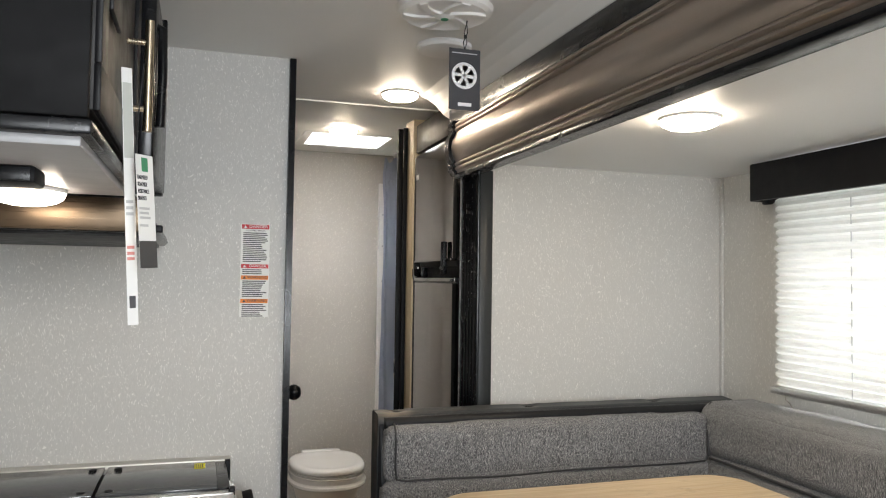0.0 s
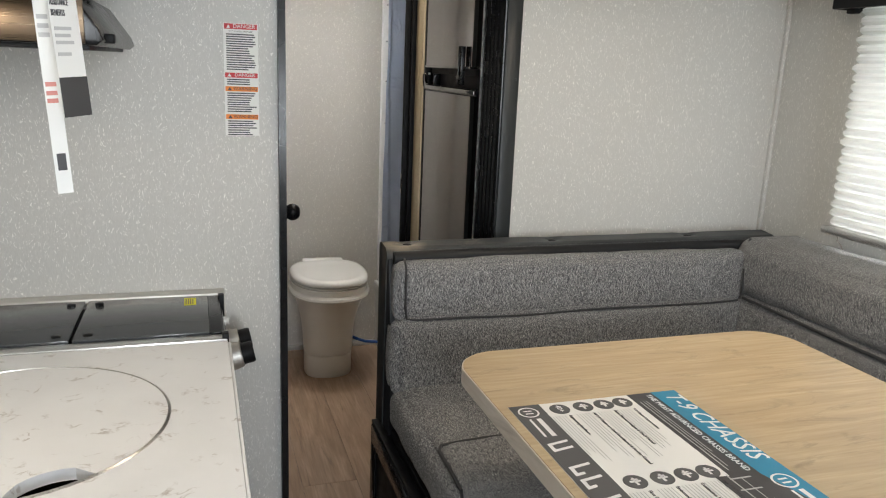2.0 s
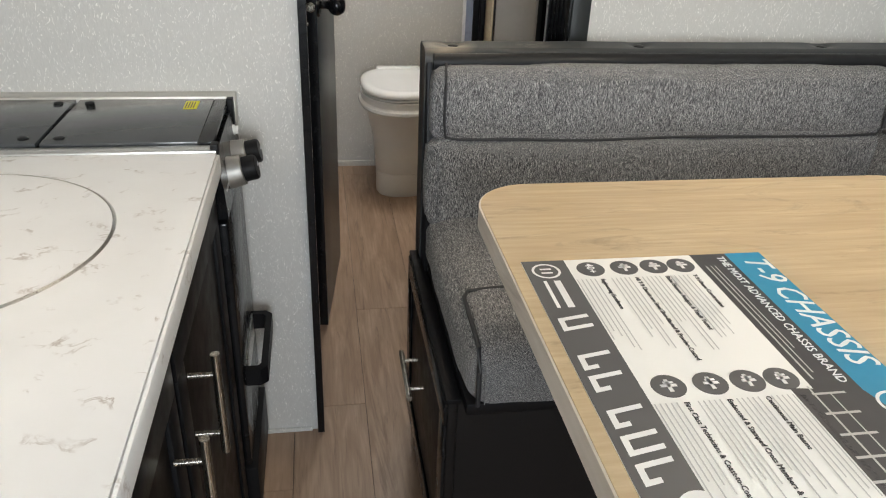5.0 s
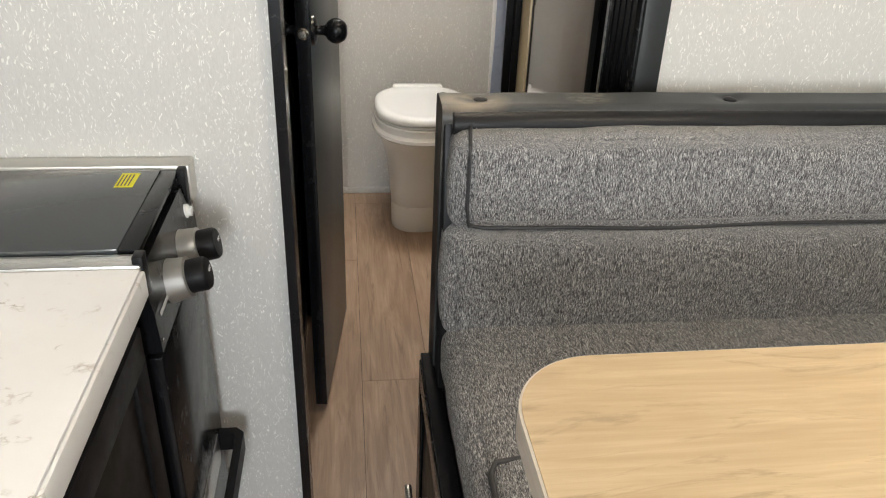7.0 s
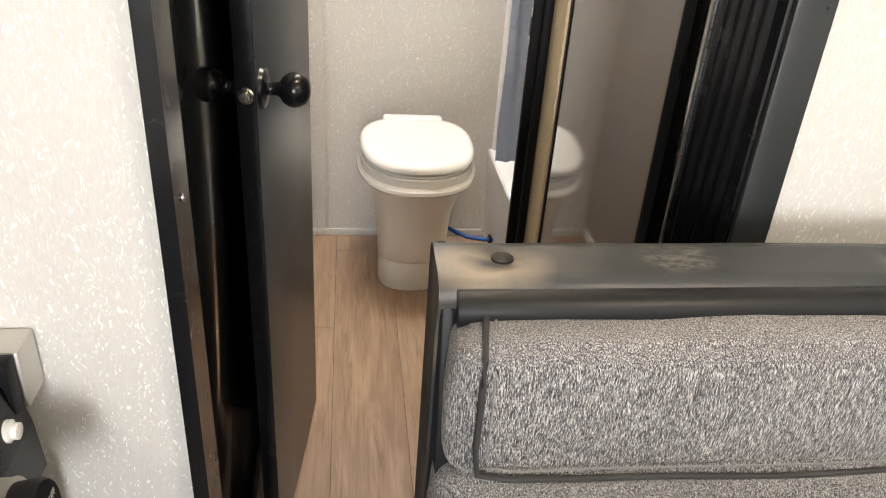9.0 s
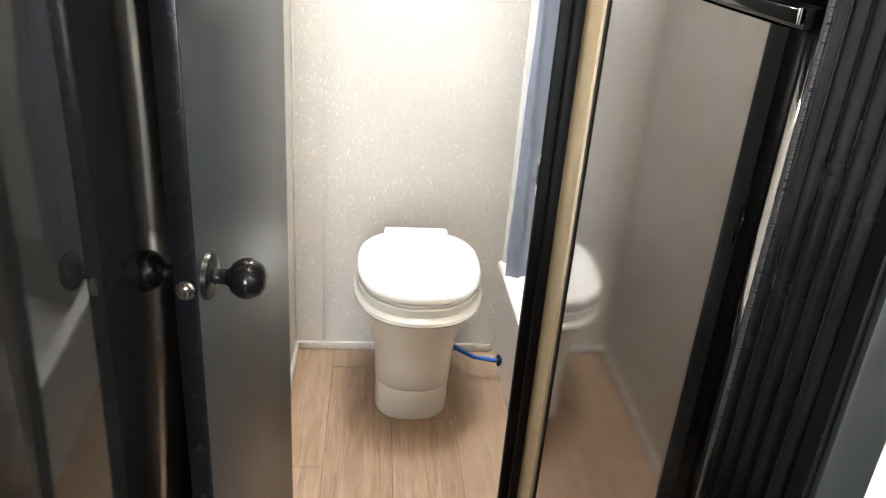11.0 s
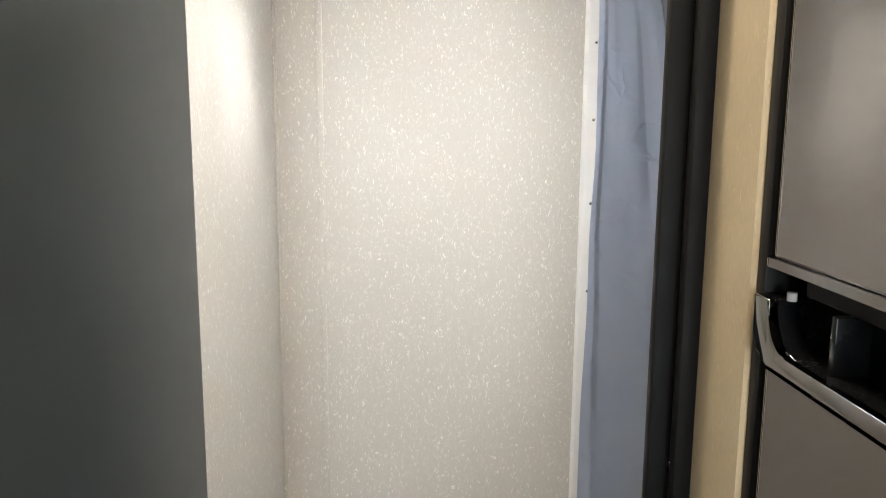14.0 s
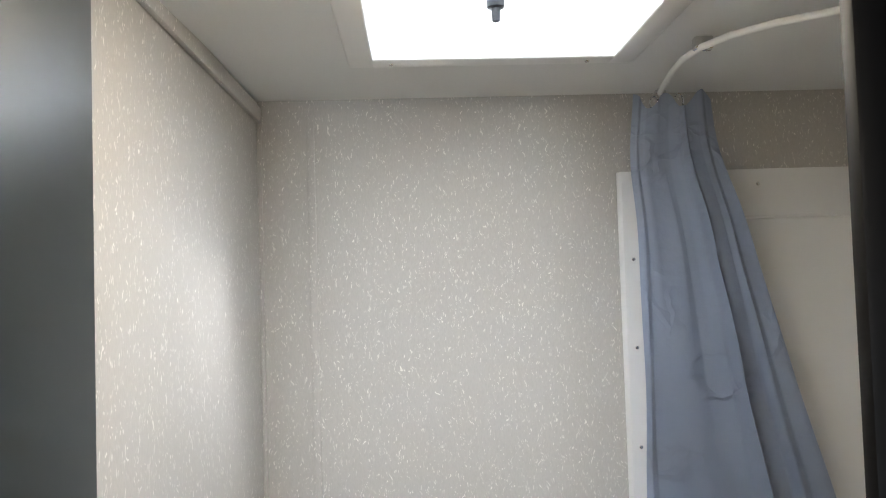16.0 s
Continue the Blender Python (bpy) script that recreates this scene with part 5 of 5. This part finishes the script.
    box("oven_trim", 0.1015, 0.1035, 1.862, 2.038, 0.375, 0.435, STEEL, dr, bevel=0.0005)
    box("lower_drawer", 0.075, 0.112, 1.800, 2.086, 0.06, 0.19, BLACK_MATT, t, bevel=0.003)


LEDGE = brushed("dull_stainless", (0.66, 0.64, 0.60), 0.5, "x")
COVER = worn("smoked_glass", (0.05, 0.055, 0.06), 0.12, amount=0.05)
cooker()


def sticker_sheet():
    t = thing("warning_sign", (0.15, 2.134, 1.42), "white safety notice with red and orange headings on the partition", "sign")
    x0, x1, z0, z1, y = 0.115, 0.192, 1.297, 1.551, 2.1345
    s = box("sheet", x0, x1, y - 0.0008, y, z0, z1, PAPER, t, bevel=0)
    w = x1 - x0
    yy = y - 0.0012
    rows = [("DANGER", INK_RED, 1.551, 1.538, 0.0), ("DANGER", INK_RED, 1.442, 1.430, 0), ("WARNING", INK_ORANGE, 1.411, 1.399, 0), ("WARNING", INK_ORANGE, 1.347, 1.335, 0)]
    for word, m, a, b, _ in rows:
        h = part("heading", box_bm(x0 + 0.002, x1 - 0.002, yy, y - 0.0008, b, a - 0.001, 0), m, s, smooth=0)
        text("heading_word", word, (a - b) * 0.95, (x0 + w * 0.60, yy - 0.0005, (a + b) / 2), (1, 0, 0), (0, 0, 1), INK_WHITE if m is INK_RED else INK, h, "CENTER")
        part("triangle", prism_bm([(x0 + 0.007, b + 0.002), (x0 + 0.016, b + 0.002), (x0 + 0.0115, b + 0.0095)], "y", yy - 0.0004, yy), INK_WHITE if m is INK_RED else INK, h, smooth=0)
    text("heading_word", "IF YOU SMELL PROPANE", 0.0048, (x0 + w / 2, yy, 1.533), (1, 0, 0), (0, 0, 1), INK, s, "CENTER")
    rng = random.Random(4)
    lines = []
    for a, b in ((1.528, 1.445), (1.427, 1.414), (1.396, 1.350), (1.332, 1.300)):
        z = a
        while z > b:
            lines.append((0.006, w - 0.004 - rng.uniform(0, 0.02), z - 0.0028 - z0, z - z0))
            z -= 0.0052
    part("small_print", bars_bm(lines, (1, 0, 0), (0, 0, 1), (x0, yy + 0.0001, z0)), INK_GREY, s, smooth=0)


sticker_sheet()


# ---- overhead cabinet, microwave, hood ----
END_BLACK = worn("matt_black_panel", (0.006, 0.006, 0.0065), 0.5, Specular_IOR_Level=0.08)


def overhead():
    t = thing("overhead_cabinet", (-0.3, 1.1, 1.56), "dark overhead cabinet with brass bar handles and a lit underside", "cabinet")
    x = -0.096
    box("carcass", -0.499, x - 0.02, 0.83, 1.33, 1.560, 1.985, WOOD_DARK, t, bevel=0.002)
    box("bottom_lip", -0.499, x, 0.822, 1.335, 1.545, 1.562, BLACK, t, "black lower lip", bevel=0.004)
    box("underside", -0.497, x - 0.012, 0.835, 1.33, 1.535, 1.546, GREY_PANEL, t, "pale grey underside", bevel=0.001)
    box("end_panel", -0.499, x - 0.004, 0.820, 0.8305, 1.562, 1.985, END_BLACK, t, "black end panel", bevel=0.003)
    d = shaker(t, x + 0.004, 0.845, 1.325, 1.575, 1.97)
    bar_handle(d, (-0.064, 1.106, 1.603), (-0.064, 1.106, 1.757), (0.029, 0, 0), BRASS)
    box("vent", x + 0.002, x + 0.008, 0.90, 0.99, 1.70, 1.80, BLACK_MATT, d, "black vent cover", bevel=0.002)


overhead()
hung = thing("under_cabinet_box", (-0.24, 1.03, 1.512), "small black plastic box fixed under the overhead cabinet", "switch box")
box("housing", -0.30, -0.178, 0.995, 1.06, 1.512, 1.5345, BLACK_MATT, hung, bevel=0.006)
box("front_plate", -0.295, -0.183, 0.992, 0.9955, 1.515, 1.531, BLACK, hung, "glossy black front", bevel=0.001)


def microwave():
    t = thing("microwave", (-0.3, 1.6, 1.60), "black microwave oven above the cooktop", "microwave")
    box("case", -0.499, -0.105, 1.345, 1.80, 1.586, 1.90, BLACK_MATT, t, bevel=0.004)
    d = box("door", -0.105, -0.070, 1.350, 1.795, 1.588, 1.895, BLACK, t, "glossy black door", bevel=0.004)
    part("door_handle", tube_bm([(-0.082, 1.39, 1.66), (-0.062, 1.39, 1.665), (-0.06, 1.39, 1.75), (-0.062, 1.39, 1.835), (-0.082, 1.39, 1.84)], 0.008, 12), BLACK, d, "black handle")
    box("trim_frame", -0.11, -0.074, 1.80, 1.83, 1.585, 1.985, BLACK, t, "black side trim", bevel=0.003)
    box("filler", -0.499, -0.10, 1.345, 2.13, 1.905, 1.985, WOOD_DARK, t, bevel=0.002)


microwave()


def hood():
    t = thing("range_hood", (-0.3, 1.8, 1.48), "black and bronze range hood over the cooktop", "range hood")
    prof = [(-0.499, 1.585), (-0.16, 1.585), (-0.112, 1.560), (-0.074, 1.505), (-0.069, 1.490), (-0.078, 1.482), (-0.499, 1.482)]
    part("canopy", prism_bm(prof, "y", 1.46, 2.06, 0.003), BLACK, t, smooth=30)
    box("front_plate", -0.499, -0.092, 1.4560, 1.4595, 1.484, 1.544, HOOD, t, "bronze metal plate", bevel=0.001)
    box("underside", -0.48, -0.09, 1.48, 2.04, 1.476, 1.4825, BLACK_MATT, t, "black underside with a filter", bevel=0.001)
    part("clip", box_bm(-0.074, -0.058, 1.50, 1.52, 1.486, 1.500, 0.003), BLACK_MATT, t)


HOOD = brushed("hood_bronze", (0.085, 0.062, 0.042), 0.3, "x")
hood()


def tilted(bm, pivot, lean, turn):
    """Swings a hanging sheet about its top."""
    bm.transform(Matrix.Translation(pivot) @ Matrix.Rotation(radians(lean), 4, "Y") @ Matrix.Rotation(radians(turn), 4, "Z") @ Matrix.Translation(-Vector(pivot)))
    return bm


def tags():
    t = thing("hanging_tag", (-0.075, 1.08, 1.5), "long white paper tag hanging from a cabinet handle", "paper tag")
    pv = (-0.09, 1.07, 1.68)

    def strip(name, z0, z1, y, m, x0=-0.096, x1=-0.082):
        return part(name, tilted(box_bm(x0, x1, y - 0.0003, y, z0, z1, 0), pv, -3, 25), m, t, smooth=0)
    strip("strip", 1.340, 1.680, 1.0704, PAPER)
    strip("printed_top", 1.56, 1.66, 1.0699, TAG_GREEN, -0.095, -0.083)
    for z in (1.50, 1.492, 1.484, 1.44, 1.432, 1.425):
        strip("printed_line", z, z + 0.004, 1.0699, INK_MID if z > 1.45 else TAG_RED, -0.0945, -0.085)
    strip("printed_mark", 1.362, 1.378, 1.0699, INK_GREY, -0.093, -0.085)
    k = thing("leaflet_tag", (-0.07, 1.06, 1.5), "white and black product card hanging from a cabinet handle", "paper tag")
    pc = (-0.066, 1.055, 1.68)

    def card(name, x0, x1, z0, z1, y, m, parent, label=""):
        return part(name, tilted(box_bm(x0, x1, y - 0.0003, y, z0, z1, 0), pc, -4, 56), m, parent, label, smooth=0)
    c = card("card", -0.092, -0.058, 1.415, 1.562, 1.0554, PAPER, k, "white card")
    card("card_top", -0.081, -0.069, 1.540, 1.558, 1.0549, INK_GREEN, c, "small green printed mark")
    card("card_foot", -0.092, -0.058, 1.415, 1.450, 1.0549, INK_DARK, c, "black printed foot")
    for z, w in ((1.492, 0.020), (1.486, 0.018), (1.480, 0.021), (1.470, 0.016)):
        card("card_print", -0.089, -0.089 + w, z - 0.0015, z + 0.0015, 1.0549, INK_MID, c)
    turn = Matrix.Rotation(radians(-4), 3, "Y") @ Matrix.Rotation(radians(56), 3, "Z")
    for row, words in enumerate(("UNLIMITED", "ROADSIDE", "ASSISTANCE", "BENEFITS")):
        at = Vector(pc) + turn @ (Vector((-0.0905, 1.0546, 1.532 - row * 0.009)) - Vector(pc))
        text("card_words", words, 0.0078, at, turn @ Vector((1, 0, 0)), turn @ Vector((0, 0, 1)), INK_GREY, c, wide=0.5)
    part("card_loop", tube_bm([(-0.074, 1.055, 1.555), (-0.072, 1.065, 1.62), (-0.069, 1.085, 1.69), (-0.067, 1.10, 1.70)], 0.001, 6), INK, k, "thin cord")


TAG_RED = mat("print_pale_red", (0.62, 0.25, 0.22), 0.5)
TAG_GREEN = worn("print_grey_green", (0.55, 0.57, 0.52), 0.3)
tags()


# ---- ceiling fittings ----
def dome_lamp(x, y, z, r=0.062, name="ceiling_lamp", label="round ceiling lamp with a glowing white dome", light=None):
    t = thing(name, (x, y, z), label, "ceiling lamp", "round dome lamps")
    part("base", lathe_bm([(r, 0.0), (r, -0.003), (r * 0.96, -0.006), (0.002, -0.006)], (x, y, z), "z", 40), WHITE, t, "white base ring")
    part("diffuser", lathe_bm([(r * 0.95, -0.0065), (r * 0.9, -0.014), (r * 0.7, -0.021), (r * 0.4, -0.025), (0.002, -0.026)], (x, y, z), "z", 40), light or LAMP, t, "glowing warm diffuser")


dome_lamp(0.625, 2.40, CZ - 0.001, light=LAMP_HALL)
dome_lamp(0.590, 3.25, rise(3.25) - 0.001)
dome_lamp(1.035, 1.415, 1.771, 0.068, light=LAMP_SLIDE)
dome_lamp(-0.24, 1.27, 1.534, 0.055, label="round lamp glowing under the overhead cabinet", light=LAMP_HOOD)


def speaker():
    t = thing("ceiling_speaker", (0.52, 1.61, CZ), "white six-spoked ceiling loudspeaker with a dark cone", "loudspeaker")
    c = (0.522, 1.605, CZ - 0.002)
    ring = lathe_bm([(0.088, -0.014), (0.096, -0.018), (0.106, -0.012), (0.110, 0.0), (0.086, 0.0)], c, "z", 48)
    part("rim", ring, WHITE, t, "white rim")
    part("cone", lathe_bm([(0.088, -0.004), (0.05, -0.006), (0.002, -0.007)], c, "z", 40), MESH_DARK, t, "dark cone")
    part("hub", lathe_bm([(0.024, -0.010), (0.022, -0.020), (0.012, -0.024), (0.001, -0.025)], c, "z", 28), WHITE, t, "white hub")
    part("logo", lathe_bm([(0.009, -0.0245), (0.008, -0.0262), (0.001, -0.0265)], c, "z", 16), INK_GREEN, t, "small green mark")
    for k in range(6):
        a = k * math.pi / 3 + 0.3
        bm = bmesh.new()
        for zz in (-0.012, -0.020):
            pts = []
            for s in np.linspace(0, 1, 8):
                r = 0.018 + 0.074 * s
                aa = a + 0.45 * s
                w = 0.0055 + 0.005 * s ** 2 + 0.004 * (1 - s) ** 2
                pts.append((r, aa, w))
            left = [(r * math.cos(aa) - w * math.sin(aa), r * math.sin(aa) + w * math.cos(aa)) for r, aa, w in pts]
            right = [(r * math.cos(aa) + w * math.sin(aa), r * math.sin(aa) - w * math.cos(aa)) for r, aa, w in pts]
            bm.faces.new([bm.verts.new((c[0] + p, c[1] + q, c[2] + zz)) for p, q in left + right[::-1]])
        bm.verts.ensure_lookup_table()
        n = len(bm.verts) // 2
        for k2 in range(n):
            bm.faces.new((bm.verts[k2 - 1 if k2 else n - 1], bm.verts[k2], bm.verts[n + k2], bm.verts[n + (k2 - 1 if k2 else n - 1)]))
        part("spoke", bm, WHITE, t, smooth=30)


speaker()
vent = thing("ceiling_cover_plate", (0.6, 1.87, CZ), "round white cover plate on the ceiling", "cover plate")
part("plate", lathe_bm([(0.072, 0.0), (0.072, -0.008), (0.066, -0.014), (0.03, -0.017), (0.001, -0.018)], (0.606, 1.868, CZ - 0.001), "z", 40), WHITE, vent)


def speaker_tag():
    t = thing("speaker_tag", (0.565, 1.63, 1.86), "black product card hanging from the ceiling loudspeaker", "paper tag")
    x0, x1, z0, z1, y = 0.543, 0.619, 1.797, 1.940, 1.632
    c = box("card", x0, x1, y, y + 0.001, z0, z1, INK_DARK, t, bevel=0)
    yy = y - 0.0006
    cx, cz = 0.580, 1.877
    part("picture_ring", lathe_bm([(0.024, 0), (0.024, -0.0004), (0.031, -0.0005), (0.031, 0)], (cx, yy, cz), "y", 32), INK_WHITE, c, "white printed ring", smooth=0)
    for k in range(6):
        a = k * math.pi / 3
        d = Vector((math.cos(a), 0, math.sin(a)))
        s = Vector((-math.sin(a), 0, math.cos(a)))
        bm = bmesh.new()
        o = Vector((cx, yy - 0.0004, cz))
        bm.faces.new([bm.verts.new(o + d * p + s * q) for p, q in ((0.002, -0.003), (0.026, -0.007), (0.026, 0.002), (0.002, 0.003))])
        part("picture_spoke", bm, INK_WHITE, c, smooth=0)
    part("maker_bar", bars_bm([(0.022, 0.055, 0.009, 0.017)], (1, 0, 0), (0, 0, 1), (x0, yy, z0)), INK_WHITE, c, smooth=0)
    part("small_print", bars_bm([(0.006, 0.068, 0.131, 0.1335)], (1, 0, 0), (0, 0, 1), (x0, yy, z0)), INK_MID, c, smooth=0)
    part("cord", tube_bm([(0.580, 1.632, 1.938), (0.576, 1.630, 1.955), (0.584, 1.625, 1.975), (0.580, 1.62, 2.002)], 0.0012, 6), INK, t, "thin black cord")
    part("cord", tube_bm([(0.580, 1.632, 1.938), (0.585, 1.630, 1.955), (0.576, 1.625, 1.975), (0.582, 1.62, 2.002)], 0.0012, 6), INK, t, "thin black cord")
    part("cord_bead", lathe_bm([(0.001, -0.004), (0.004, -0.003), (0.004, 0.003), (0.001, 0.004)], (0.580, 1.627, 1.967), "z", 10), INK, t)


speaker_tag()


# ---- floor of separate planks ----
floor = tagged(part("floor", box_bm(-0.56, 1.75, -1.36, 4.16, -0.06, -0.003), BLACK_MATT, None, "", 0), "brown oak-print vinyl plank floor", "floor", "", "structure")
PW, PL, GAP = 0.195, 1.22, 0.0005
starts = {-5: 0.4, -4: 0.9, -3: 0.2, -2: 0.7, -1: 3.446, 0: 2.724, 1: 3.666, 2: 2.95, 3: 3.3, 4: 2.5, 5: 2.9, 6: 3.4}
meshes = {}


def plank_mesh(length):
    key = round(length, 3)
    if key not in meshes:
        bm = box_bm(GAP, PW - GAP, GAP, length - GAP, -0.003, 0.0, 0)
        top = [e for e in bm.edges if all(v.co.z > -0.001 for v in e.verts)]
        bmesh.ops.bevel(bm, geom=top, offset=0.0008, segments=1, affect="EDGES")
        me = bpy.data.meshes.new("plank")
        bm.to_mesh(me)
        bm.free()
        me.materials.append(PLANK)
        meshes[key] = me
    return meshes[key]


for col, s in starts.items():
    x = 0.369 + col * PW
    y = s - PL * math.ceil((s + 1.30) / PL)
    while y < 4.103:
        a, b = max(y, -1.30), min(y + PL, 4.103)
        if b - a > 0.02:
            ob = new("plank", plank_mesh(b - a))
            ob.parent = floor
            ob.location = (x, a, 0)
        y += PL
